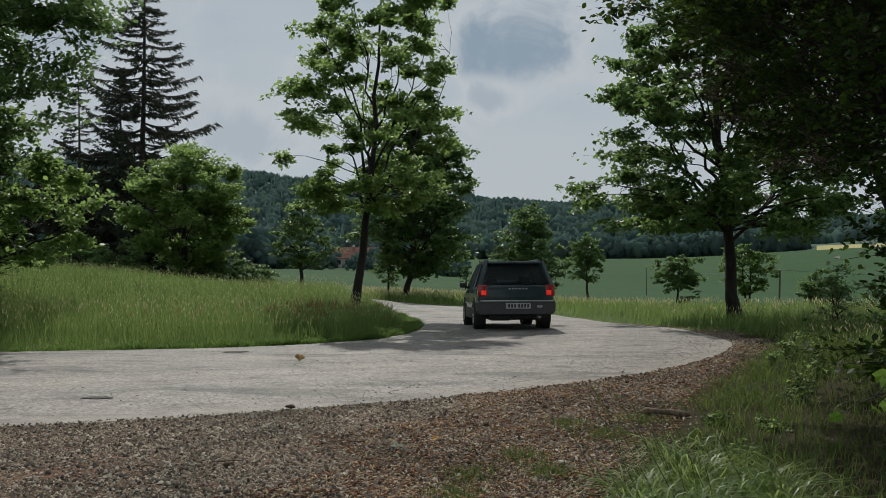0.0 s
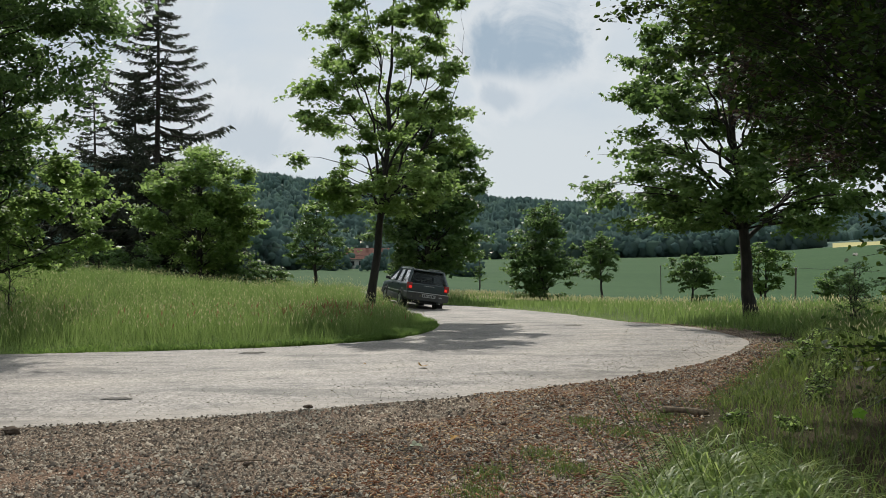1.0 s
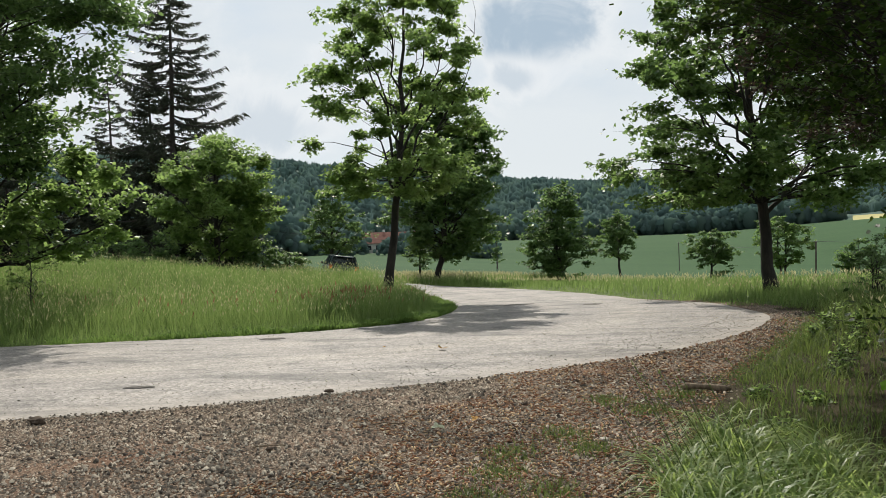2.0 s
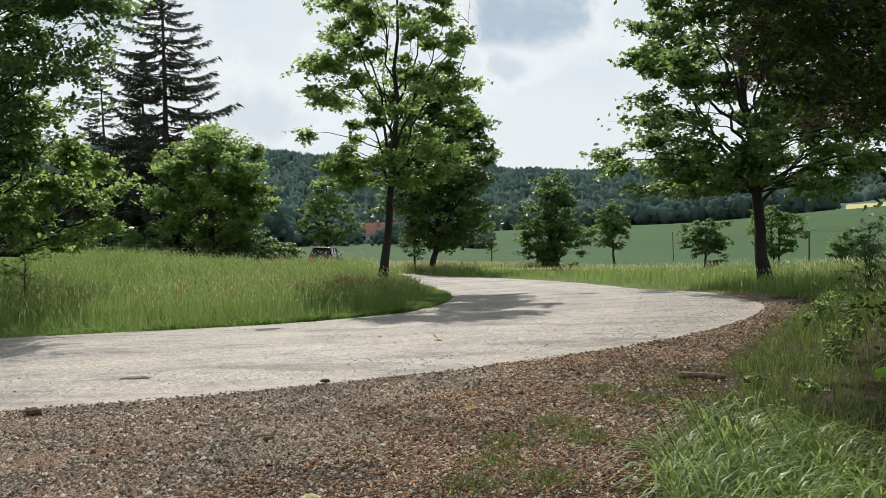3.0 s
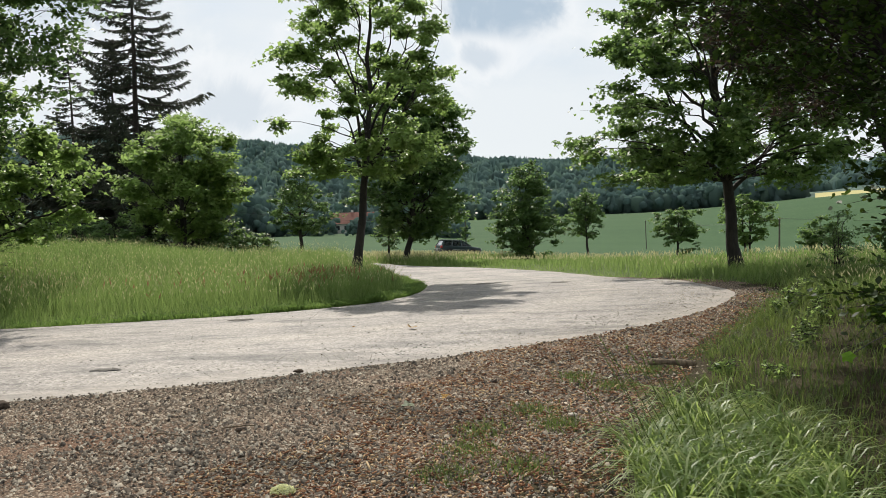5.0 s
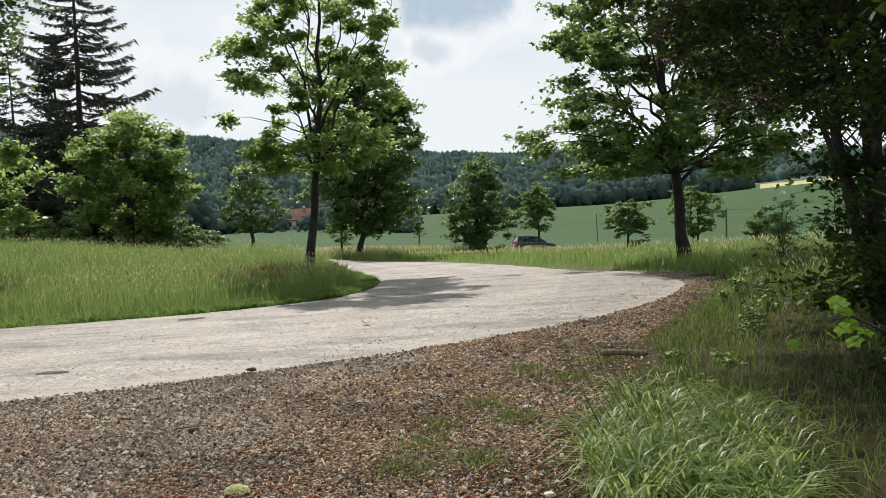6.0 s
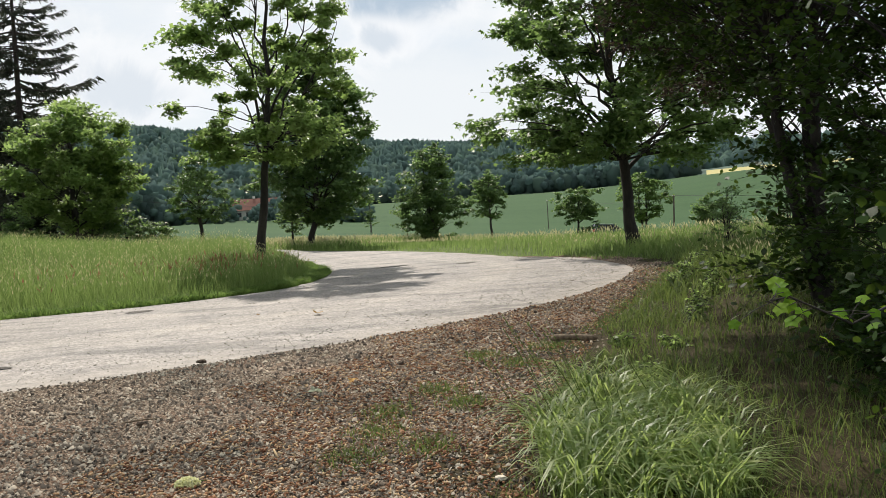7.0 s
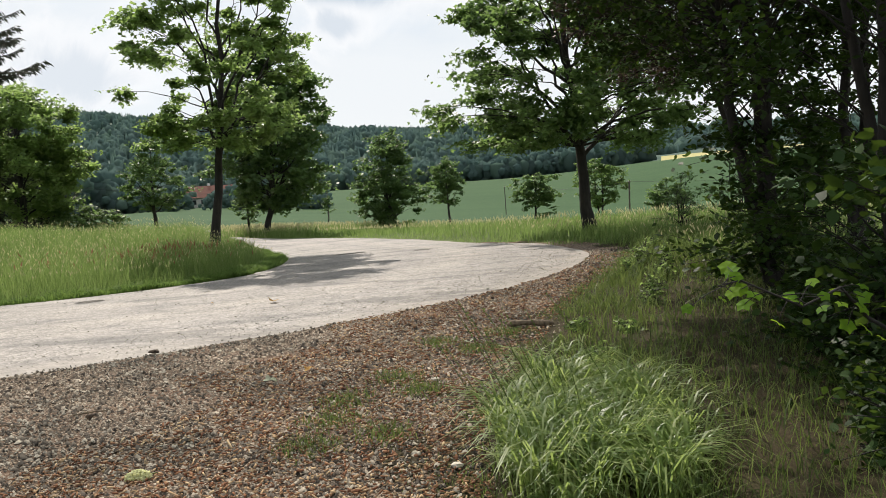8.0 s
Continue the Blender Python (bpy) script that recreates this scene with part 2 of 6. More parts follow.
M_GRASS_L = leaf_material("lush_blade", (0.060, 0.110, 0.030), (0.130, 0.200, 0.060), (0.30, 0.34, 0.16), (0.44, 0.56, 0.15), 0.50, 0.42, 0.26, 2.5)
M_SEED = leaf_material("grass_seed_heads", (0.30, 0.31, 0.17), (0.42, 0.42, 0.25), (0.60, 0.56, 0.38), (0.5, 0.44, 0.25), 0.45, 0.8, 0.0)


# ---- mesh helpers ----
def mesh_from(name, verts, faces, mats, smooth=False, mat_index=None):
    me = bpy.data.meshes.new(name)
    verts = np.asarray(verts, dtype=np.float32).reshape(-1, 3)
    if isinstance(faces, np.ndarray):
        k = faces.shape[1]
        me.vertices.add(len(verts))
        me.vertices.foreach_set("co", verts.ravel())
        me.loops.add(faces.size)
        me.loops.foreach_set("vertex_index", faces.astype(np.int32).ravel())
        me.polygons.add(len(faces))
        me.polygons.foreach_set("loop_start", np.arange(0, faces.size, k, dtype=np.int32))
        me.update(calc_edges=True)
    else:
        me.from_pydata([tuple(v) for v in verts.tolist()], [], faces)
    for m in (mats if isinstance(mats, (list, tuple)) else [mats]):
        me.materials.append(m)
    if mat_index is not None:
        me.polygons.foreach_set("material_index", np.asarray(mat_index, dtype=np.int32))
    if smooth:
        me.polygons.foreach_set("use_smooth", np.ones(len(me.polygons), dtype=bool))
    me.update()
    return me


def child(name, me, parent, label=""):
    ob = new(name, me)
    ob.parent = parent
    if label:
        ob["label"] = label
    return ob


def part(name, bm, mat, parent, label="", smooth=True):
    me = bpy.data.meshes.new(name)
    bm.to_mesh(me)
    bm.free()
    me.materials.append(mat)
    if smooth:
        me.polygons.foreach_set("use_smooth", np.ones(len(me.polygons), dtype=bool))
    return child(name, me, parent, label)


def smoothstep(a, b, v):
    u = np.clip((np.asarray(v, dtype=float) - a) / (b - a), 0, 1)
    return u * u * (3 - 2 * u)


# ---- ground ----
def ground_z(x, y):
    """Height of the land: level at the bend, falling behind it into a shallow valley, rising to fields and a wooded ridge."""
    x, y = np.asarray(x, dtype=float), np.asarray(y, dtype=float)
    d = np.hypot(x, y) + 1e-6
    ahead = smoothstep(-0.2, 0.5, y / d)
    z = -0.3 * smoothstep(19, 28, y) - 0.2 * smoothstep(35, 55, y)
    z = z + (0.55 * smoothstep(-1.2, -5.4, x) * (1 - smoothstep(36, 47, y)) + 0.85 * smoothstep(-6, -16, x) * (1 - smoothstep(50, 66, y))) * smoothstep(17.5, 30, y)
    z = z - np.clip(0.07 * (x + 11) + 0.012 * (y - 50), 0, 9) * smoothstep(27, 75, y)
    bear = np.degrees(np.arctan2(x, y))
    far_e = 0.15 + 0.75 * smoothstep(12, 30, bear)
    target = 1.6 + d * np.tan(np.radians(far_e))
    k = smoothstep(105, 420, d) * ahead
    z = z * (1 - k) + np.minimum(target, 1.6 + 420 * np.tan(np.radians(far_e))) * k
    # wooded ridge
    crest = np.interp(bear, [-60, -28, -16, -8, 1.5, 9.5, 12, 17, 25, 40, 60], [4.5, 6.2, 6.1, 5.0, 4.0, 3.55, 3.35, 2.6, 1.9, 1.6, 1.2])
    hh = 1400 * np.tan(np.radians(crest)) - 4
    rise = np.clip((d - 520) / 880, 0, 1)
    fall = smoothstep(1500, 2600, d)
    spurs = np.sin(bear * 0.55 + d * 0.006) * 0.6 + np.sin(bear * 1.3 - d * 0.011 + 1.0) * 0.4
    z = z + (hh * (rise ** 0.85) * (1 - 0.6 * fall) + 11 * spurs * smoothstep(560, 760, d) * (1 - smoothstep(1150, 1380, d))) * ahead
    return z


def ground():
    ang = np.concatenate([np.linspace(-50, 50, 201), np.linspace(50, 310, 81)[1:-1]])
    rad = np.concatenate([np.linspace(0.6, 60, 90), np.geomspace(61.5, 3800, 90)])
    a, r = np.meshgrid(np.radians(ang), rad)
    x, y = r * np.sin(a), r * np.cos(a)
    z = ground_z(x, y)
    na, nr = len(ang), len(rad)
    verts = np.stack([x, y, z], -1).reshape(-1, 3)
    i, j = np.meshgrid(np.arange(nr - 1), np.arange(na), indexing="ij")
    j2 = (j + 1) % na
    faces = np.stack([i * na + j, (i + 1) * na + j, (i + 1) * na + j2, i * na + j2], -1).reshape(-1, 4)[:, ::-1]
    verts = np.vstack([verts, [[0, 0, 0]]])
    tri = [[k, (k + 1) % na, len(verts) - 1] for k in range(na)]
    cen = verts[faces].mean(1)
    d = np.hypot(cen[:, 0], cen[:, 1])
    b = np.degrees(np.arctan2(cen[:, 0], cen[:, 1]))
    mi = np.zeros(len(faces), int)
    wob = 4 * np.sin(cen[:, 0] * 0.07)
    mi[(cen[:, 1] > 98 + wob) & (d < 420)] = 1
    # beyond the crop: wood floor with haze in its colour
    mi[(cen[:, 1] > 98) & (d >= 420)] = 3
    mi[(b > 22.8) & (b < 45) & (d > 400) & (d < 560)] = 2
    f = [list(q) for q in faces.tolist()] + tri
    me = mesh_from("ground", verts, f, [M_MEADOW, M_CROP, M_YELLOW, M_HAZED_FLOOR], True, list(mi) + [0] * na)
    return tagged(new("ground", me), "meadow and green fields sloping down to a valley under a wooded ridge", "ground", kind="structure")


ground()


def spline(pts, n):
    """A smooth line of n points through a few control points."""
    p = np.array(pts, float)
    p = np.vstack([2 * p[0] - p[1], p, 2 * p[-1] - p[-2]])
    u = np.linspace(0, len(pts) - 1 - 1e-6, n)
    k = u.astype(int)
    t = (u - k)[:, None]
    a, b, c, d = p[k], p[k + 1], p[k + 2], p[k + 3]
    return 0.5 * (2 * b + (c - a) * t + (2 * a - 5 * b + 4 * c - d) * t * t + (3 * b - 3 * c + d - a) * t ** 3)


# outer and inner edge of the road, from beside the camera round the bend and down into the valley
OUTER = [(-60, 1.5), (-30, 4.0), (-12, 6.9), (-4.5, 8.45), (-1.2, 9.6), (1.5, 11.2), (3.5, 13.1), (5.0, 15.5), (5.55, 18.0), (5.0, 24.9), (4.0, 29.5), (2.4, 33.8), (0.1, 39.0), (-3.6, 47.0), (-6.1, 56), (-6.7, 64), (-5.5, 71), (-1.5, 78), (6, 83.5), (20, 86.5), (38, 85.5), (70, 80)]
INNER = [(-60, 9.5), (-30, 12.0), (-15, 14.4), (-8.2, 15.6), (-4.3, 16.3), (-2.6, 17.1), (-1.5, 18.1), (-1.0, 19.6), (-0.85, 21.7), (-1.0, 25.0), (-1.5, 29.0), (-2.8, 35.0), (-5.2, 42.0), (-9.0, 50.0), (-11.5, 58), (-12.2, 65), (-11.0, 74), (-6.0, 82.5), (2, 90.0), (20, 93.5), (39, 91.5), (72, 86)]
N_ROAD = 420
EDGE_O, EDGE_I = spline(OUTER, N_ROAD), spline(INNER, N_ROAD)


def road():
    rng = np.random.default_rng(3)
    k = 13
    rag = np.convolve(rng.normal(0, 1, N_ROAD + 4), np.ones(3) / 3, "same")[:N_ROAD] * 0.05
    rag2 = np.convolve(rng.normal(0, 1, N_ROAD + 4), np.ones(3) / 3, "same")[:N_ROAD] * 0.04
    verts = []
    for i in range(N_ROAD):
        o, n = EDGE_O[i].copy(), EDGE_I[i].copy()
        d = (n - o) / np.linalg.norm(n - o)
        o, n = o + d * rag[i], n - d * rag2[i]
        for j in range(k):
            u = j / (k - 1)
            p = o * (1 - u) + n * u
            edge = min(u, 1 - u)
            lift = 0.012 + 0.03 * min(1, edge * 8) + 0.03 * math.sin(math.pi * u)
            verts.append((p[0], p[1], float(ground_z(p[0], p[1])) + lift))
    i, j = np.meshgrid(np.arange(N_ROAD - 1), np.arange(k - 1), indexing="ij")
    f = np.stack([i * k + j, (i + 1) * k + j, (i + 1) * k + j + 1, i * k + j + 1], -1).reshape(-1, 4)[:, ::-1]
    me = mesh_from("road", verts, f, M_ROAD, True)
    me.attributes.new("across", "FLOAT", "POINT").data.foreach_set("value", np.tile(np.linspace(0, 1, k), N_ROAD).astype(np.float32))
    return tagged(new("road", me), "worn grey asphalt road curving round a tight bend", "road", kind="structure")


road()


# ---- trees ----
def tube(path, radii, sides=6):
    """Vertices and quads of a tapering tube along a path."""
    path = np.asarray(path, float)
    n = len(path)
    tan = np.gradient(path, axis=0)
    tan /= np.linalg.norm(tan, axis=1, keepdims=True) + 1e-9
    ref = np.array([0.31, 0.95, 0.05])
    u = np.cross(tan, ref)
    u /= np.linalg.norm(u, axis=1, keepdims=True) + 1e-9
    v = np.cross(tan, u)
    a = np.linspace(0, 2 * np.pi, sides, endpoint=False)
    ring = np.cos(a)[None, :, None] * u[:, None] + np.sin(a)[None, :, None] * v[:, None]
    verts = (path[:, None] + ring * np.asarray(radii, float)[:, None, None]).reshape(-1, 3)
    i, j = np.meshgrid(np.arange(n - 1), np.arange(sides), indexing="ij")
    j2 = (j + 1) % sides
    f = np.stack([i * sides + j, i * sides + j2, (i + 1) * sides + j2, (i + 1) * sides + j], -1).reshape(-1, 4)
    return verts, f


class Bag:
    """Collects vertices and quads."""

    def __init__(self):
        self.v, self.f, self.n = [], [], 0

    def add(self, v, f):
        self.v.append(v)
        self.f.append(f + self.n)
        self.n += len(v)

    def mesh(self, name, mat, smooth=False):
        return mesh_from(name, np.vstack(self.v), np.vstack(self.f), mat, smooth)


def leaves(pos, size, rng, droop=0.35, up=0.8, shape=0):
    """Leaf blades at the given places: folded diamonds, ovals of six points (shape 1) or three-lobed blades (shape 2)."""
    n = len(pos)
    nor = rng.normal(0, 1, (n, 3))
    nor[:, 2] = np.abs(nor[:, 2]) + up
    nor /= np.linalg.norm(nor, axis=1, keepdims=True)
    d = rng.normal(0, 1, (n, 3))
    d[:, 2] -= droop
    d -= nor * (d * nor).sum(1, keepdims=True)
    d /= np.linalg.norm(d, axis=1, keepdims=True) + 1e-9
    s = np.cross(nor, d)
    L = size * rng.uniform(0.6, 1.25, (n, 1))
    if shape == 0:
        pts = [pos - d * L * 0.5, pos + s * L * 0.36 - nor * L * 0.10, pos + d * L * 0.55, pos - s * L * 0.36 - nor * L * 0.10]
        v = np.stack(pts, 1).reshape(-1, 3)
        f = np.arange(n)[:, None] * 4 + np.array([0, 1, 2, 3])
        return v, f
    if shape == 2:
        pts = [pos - d * L * 0.45, pos - d * L * 0.02 + s * L * 0.52 - nor * L * 0.12, pos + d * L * 0.14 + s * L * 0.20, pos + d * L * 0.60 - nor * L * 0.14,
               pos + d * L * 0.14 - s * L * 0.20, pos - d * L * 0.02 - s * L * 0.52 - nor * L * 0.12]
        v = np.stack(pts, 1).reshape(-1, 3)
        b = np.arange(n)[:, None] * 6
        return v, np.vstack([b + np.array([0, 1, 2, 3]), b + np.array([0, 3, 4, 5])])
    pts = [pos - d * L * 0.5, pos - d * L * 0.15 + s * L * 0.36 - nor * L * 0.05, pos + d * L * 0.22 + s * L * 0.30 - nor * L * 0.07, pos + d * L * 0.62 - nor * L * 0.12,
           pos + d * L * 0.22 - s * L * 0.30 - nor * L * 0.07, pos - d * L * 0.15 - s * L * 0.36 - nor * L * 0.05]
    v = np.stack(pts, 1).reshape(-1, 3)
    b = np.arange(n)[:, None] * 6
    f = np.vstack([b + np.array([0, 1, 2, 3]), b + np.array([0, 3, 4, 5])])
    return v, f


def branch(a, b, r, rng, sag=0.15, n=7):
    """A crooked limb from a to b, thinning to a twig."""
    t = np.linspace(0, 1, n)[:, None]
    ln = np.linalg.norm(b - a)
    mid = (a + b) / 2 + np.array([0, 0, sag * ln]) + rng.normal(0, 0.05 * ln, 3)
    p = (1 - t) ** 2 * a + 2 * t * (1 - t) * mid + t * t * b
    p[1:-1] += rng.normal(0, 0.018 * ln, (n - 2, 3))
    return p, r * (1 - 0.85 * t[:, 0])


def broadleaf(name, x, y, height, profile, clumps, per, leaf, trunk_r, label, seed, lean=(0, 0), crown_lo=0.3, clump_r=0.5, stems=1,
              mat=None, bark=None, sides=7, rz_up=0.55, shape=0, category="tree", group="", sub=4, limbs=0, lobes=0.45, droop=0.35, tight=0.24, inner=0.06, bare=0):
    """A tree: trunk, rising limbs and a lumpy crown of leafy sprays. profile: (share of the height, radius) pairs of the crown's outline;
    limbs: how many main limbs fan out of the trunk; lobes: how uneven the outline is; bare: leafless twigs at the top."""
    rng = np.random.default_rng(seed)
    root = new(name)
    root.location = (x, y, float(ground_z(x, y)) - 0.04)
    wood, crown = Bag(), Bag()
    hs, rs = zip(*profile)
    trunks, joints = [], []
    for s in range(stems):
        n = 12
        t = np.linspace(0, 1, n)
        bow = 1 - (1 - t) ** 2
        off = rng.normal(0, 0.10 * height / 8, 2) * (stems > 1) * 3
        px = lean[0] * bow + off[0] * t ** 0.8 + np.cumsum(rng.normal(0, 0.006 * height, n)) * (t > 0.1)
        py = lean[1] * bow + off[1] * t ** 0.8 + np.cumsum(rng.normal(0, 0.006 * height, n)) * (t > 0.1)
        path = np.stack([px, py, t * height * 0.93], 1)
        rad = trunk_r * (1 - 0.92 * t ** 0.9)
        rad[0] *= 1.35
        wood.add(*tube(path, rad, sides))
        trunks.append(path)
    zmin = crown_lo * height

    def outline(z, a):
        return np.interp(z / height, hs, rs) * (1 + lobes * noise.noise((1.7 * math.cos(a), 1.7 * math.sin(a), 4.5 * z / height + seed)))

    path = trunks[0]
    dense = np.linspace(zmin, height * 0.93, 30)
    for z in dense:
        joints.append((np.interp(z, path[:, 2], path[:, 0]), np.interp(z, path[:, 2], path[:, 1]), z, trunk_r * (1 - 0.92 * (z / height) ** 0.9)))
    for k in range(limbs):
        zs = height * (crown_lo * 0.88 + 0.34 * (k / max(1, limbs)) ** 1.2)
        a = k * 2.4 + rng.uniform(-0.3, 0.3)
        ze = min(height * 0.95, zs + height * rng.uniform(0.16, 0.42))
        re = outline(ze, a) * rng.uniform(0.6, 0.85)
        a0 = np.array([np.interp(zs, path[:, 2], path[:, 0]), np.interp(zs, path[:, 2], path[:, 1]), zs])
        b0 = np.array([np.interp(ze, path[:, 2], path[:, 0]) + re * math.cos(a), np.interp(ze, path[:, 2], path[:, 1]) + re * math.sin(a), ze])
        p, q = branch(a0, b0, trunk_r * (0.38 - 0.18 * k / limbs), rng, 0.02, 10)
        wood.add(*tube(p, q, 6))
        joints += [(*c, r) for c, r in zip(p[2:], q[2:])]
    joints = np.array(joints)
    grid = np.linspace(zmin, height, 60)
    w = np.interp(grid / height, hs, rs) ** 1.4 + 0.02
    w /= w.sum()
    for c in range(clumps):
        z = rng.choice(grid, p=w) + rng.uniform(-0.1, 0.1)
        a = rng.uniform(0, 2 * math.pi)
        r = outline(z, a) * math.sqrt(rng.uniform(inner, 1.0)) * rng.uniform(0.85, 1.05)
        path = trunks[c % stems]
        cx, cy = np.interp(z, path[:, 2], path[:, 0]), np.interp(z, path[:, 2], path[:, 1])
        b0 = np.array([cx + r * math.cos(a), cy + r * math.sin(a), z])
        if limbs:
            gap = np.linalg.norm(joints[:, :3] - b0, axis=1) + 1.5 * np.clip(joints[:, 2] - z + 0.15 * r, 0, None)
            a0, br = joints[gap.argmin(), :3], joints[gap.argmin(), 3] * 0.55
            br = min(br, 0.012 + 0.010 * np.linalg.norm(b0 - a0))
        else:
            zt = max(zmin * 0.85, z - r * rz_up - 0.03 * height)
            a0 = np.array([np.interp(zt, path[:, 2], path[:, 0]), np.interp(zt, path[:, 2], path[:, 1]), zt])
            br = trunk_r * 0.20 * (0.35 + 0.65 * (r / max(rs))) * max(0.05, 1.1 - z / height) ** 0.4
        p, q = branch(a0, b0, max(br, 0.008), rng)
        wood.add(*tube(p, q, 4))
        cr = clump_r * rng.uniform(0.65, 1.25)
        # the spray: leaves gathered on a few twigs
        m = max(4, int(per * rng.uniform(0.6, 1.3)))
        tips = b0 + rng.normal(0, 1, (sub, 3)) * np.array([cr, cr, cr * 0.5]) * 0.62
        base = p[-2]
        for tip in tips:
            wood.add(*tube(np.array([base, (base + tip) / 2 + rng.normal(0, 0.05 * cr, 3), tip]), [max(br * 0.3, 0.006), max(br * 0.2, 0.004), 0.003], 3))
        which = rng.integers(0, sub, m)
        along = rng.uniform(0.25, 1.1, m)[:, None]
        pos = base * (1 - along) + tips[which] * along + rng.normal(0, 1, (m, 3)) * np.array([cr, cr, cr * 0.55]) * tight
        crown.add(*leaves(pos, leaf, rng, droop=droop, shape=shape))
    for k in range(bare):
        a0 = joints[rng.integers(len(joints) // 2, len(joints)), :3]
        b0 = a0 + np.array([rng.normal(-0.5, 0.3), rng.normal(0, 0.3), rng.uniform(1.2, 2.0)])
        wood.add(*tube(*branch(a0, b0, 0.018, rng, 0.0, 8), 4))
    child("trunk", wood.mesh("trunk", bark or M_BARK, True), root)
    child("crown", crown.mesh("crown", mat or M_LEAF), root)
    tagged(root, label, category, group)
    return root


# ---- the trees of the place ----
broadleaf("maple_tree", -3.1, 27.0, 11.8, [(0.2, 0.5), (0.27, 1.9), (0.34, 2.7), (0.42, 2.9), (0.55, 2.95), (0.68, 3.0), (0.8, 2.6), (0.92, 1.7), (1.0, 0.4)], 135, 215, 0.16, 0.16,
          "young maple with airy bright green crown in tall grass", 11, lean=(0.85, 0), crown_lo=0.29, clump_r=0.46, sub=7, limbs=13, lobes=0.36, shape=2, droop=0.7, tight=0.27, inner=0.16, bare=5)
broadleaf("lime_tree", -2.75, 50.0, 11.4, [(0.1, 1.0), (0.2, 2.7), (0.4, 3.2), (0.6, 3.2), (0.8, 2.6), (0.95, 1.8), (1.0, 0.8)], 210, 150, 0.26, 0.2,
          "dense dark green tree with a broad oval crown", 12, lean=(0.9, 0), crown_lo=0.16, clump_r=0.72, mat=M_LEAF_D, limbs=10, lobes=0.5, shape=2, tight=0.24, inner=0.2)
broadleaf("young_tree", -3.75, 52.0, 3.6, [(0.3, 0.4), (0.5, 0.9), (0.8, 0.8), (1.0, 0.2)], 24, 60, 0.16, 0.09, "small slim tree beside the dark lime", 14, crown_lo=0.35, clump_r=0.35, mat=M_LEAF_D)
broadleaf("maple_tree", 8.25, 24.8, 10.6, [(0.2, 0.6), (0.25, 3.0), (0.32, 3.7), (0.45, 3.7), (0.6, 3.4), (0.75, 2.8), (0.9, 2.0), (1.0, 0.6)], 215, 235, 0.16, 0.20,
          "leaning maple with wide spreading crown beside the bend", 13, lean=(-0.95, 0), crown_lo=0.255, clump_r=0.48, mat=M_LEAF_M, sub=7, limbs=14, lobes=0.45, shape=2, droop=0.7, tight=0.27, inner=0.14)
broadleaf("round_maple", -14.4, 45.8, 7.6, [(0.05, 0.9), (0.2, 2.0), (0.35, 2.9), (0.55, 3.2), (0.78, 2.7), (0.92, 1.8), (1.0, 0.9)], 150, 230, 0.20, 0.16,
          "round bushy maple in full leaf at the meadow's edge", 21, crown_lo=0.16, clump_r=0.62, stems=3, mat=M_LEAF, limbs=9, lobes=0.55, shape=2, tight=0.28, inner=0.3, sub=6)
broadleaf("walnut_tree", -13.1, 74.8, 7.7, [(0.15, 0.5), (0.3, 1.9), (0.5, 2.7), (0.75, 2.2), (0.95, 1.0), (1.0, 0.3)], 90, 100, 0.24, 0.2,
          "thin open tree standing behind the road", 22, crown_lo=0.25, clump_r=0.6, mat=M_LEAF_D, limbs=8, lobes=0.6)
broadleaf("field_tree", 6.9, 79.0, 8.9, [(0.0, 1.3), (0.15, 2.5), (0.4, 3.2), (0.65, 2.6), (0.85, 1.6), (1.0, 0.4)], 210, 90, 0.28, 0.16,
          "dense dark tree leafy down to the grass", 23, crown_lo=0.05, clump_r=0.7, mat=M_LEAF_D, stems=3, limbs=6, lobes=0.6, group="trees along the lower road")
broadleaf("field_tree", 15.2, 95.8, 7.6, [(0.2, 0.5), (0.35, 2.0), (0.6, 2.4), (0.85, 1.7), (1.0, 0.4)], 90, 90, 0.28, 0.16,
          "small round tree by the lower road", 24, crown_lo=0.3, clump_r=0.6, mat=M_LEAF_D, limbs=7, lobes=0.6, group="trees along the lower road")
broadleaf("field_tree", 20.4, 77.3, 5.2, [(0.3, 0.6), (0.5, 1.9), (0.75, 2.3), (0.9, 1.7), (1.0, 0.5)], 80, 80, 0.26, 0.15,
          "low spreading tree with a flat crown by the lower road", 25, crown_lo=0.4, clump_r=0.5, mat=M_LEAF_D, limbs=7, lobes=0.6, group="trees along the lower road")
broadleaf("shrub", 20.9, 76.6, 1.7, [(0.0, 0.8), (0.5, 1.0), (1.0, 0.4)], 30, 60, 0.2, 0.05, "dense low shrub at a tree's foot", 26, crown_lo=0.05, clump_r=0.35, mat=M_LEAF_D, stems=2, category="shrub")
broadleaf("field_tree", 26.0, 75.4, 6.6, [(0.25, 0.5), (0.45, 1.6), (0.7, 2.2), (0.9, 1.5), (1.0, 0.4)], 75, 80, 0.26, 0.13,
          "slender two-stemmed tree with a light crown", 27, crown_lo=0.3, clump_r=0.55, stems=2, mat=M_LEAF_M, limbs=6, lobes=0.6, group="trees along the lower road")
broadleaf("field_tree", 28.4, 66.0, 4.0, [(0.3, 0.9), (0.5, 1.6), (0.75, 1.6), (1.0, 0.5)], 75, 80, 0.2, 0.12,
          "little round-headed tree by the lower road", 28, crown_lo=0.35, clump_r=0.4, mat=M_LEAF_D, group="trees along the lower road")
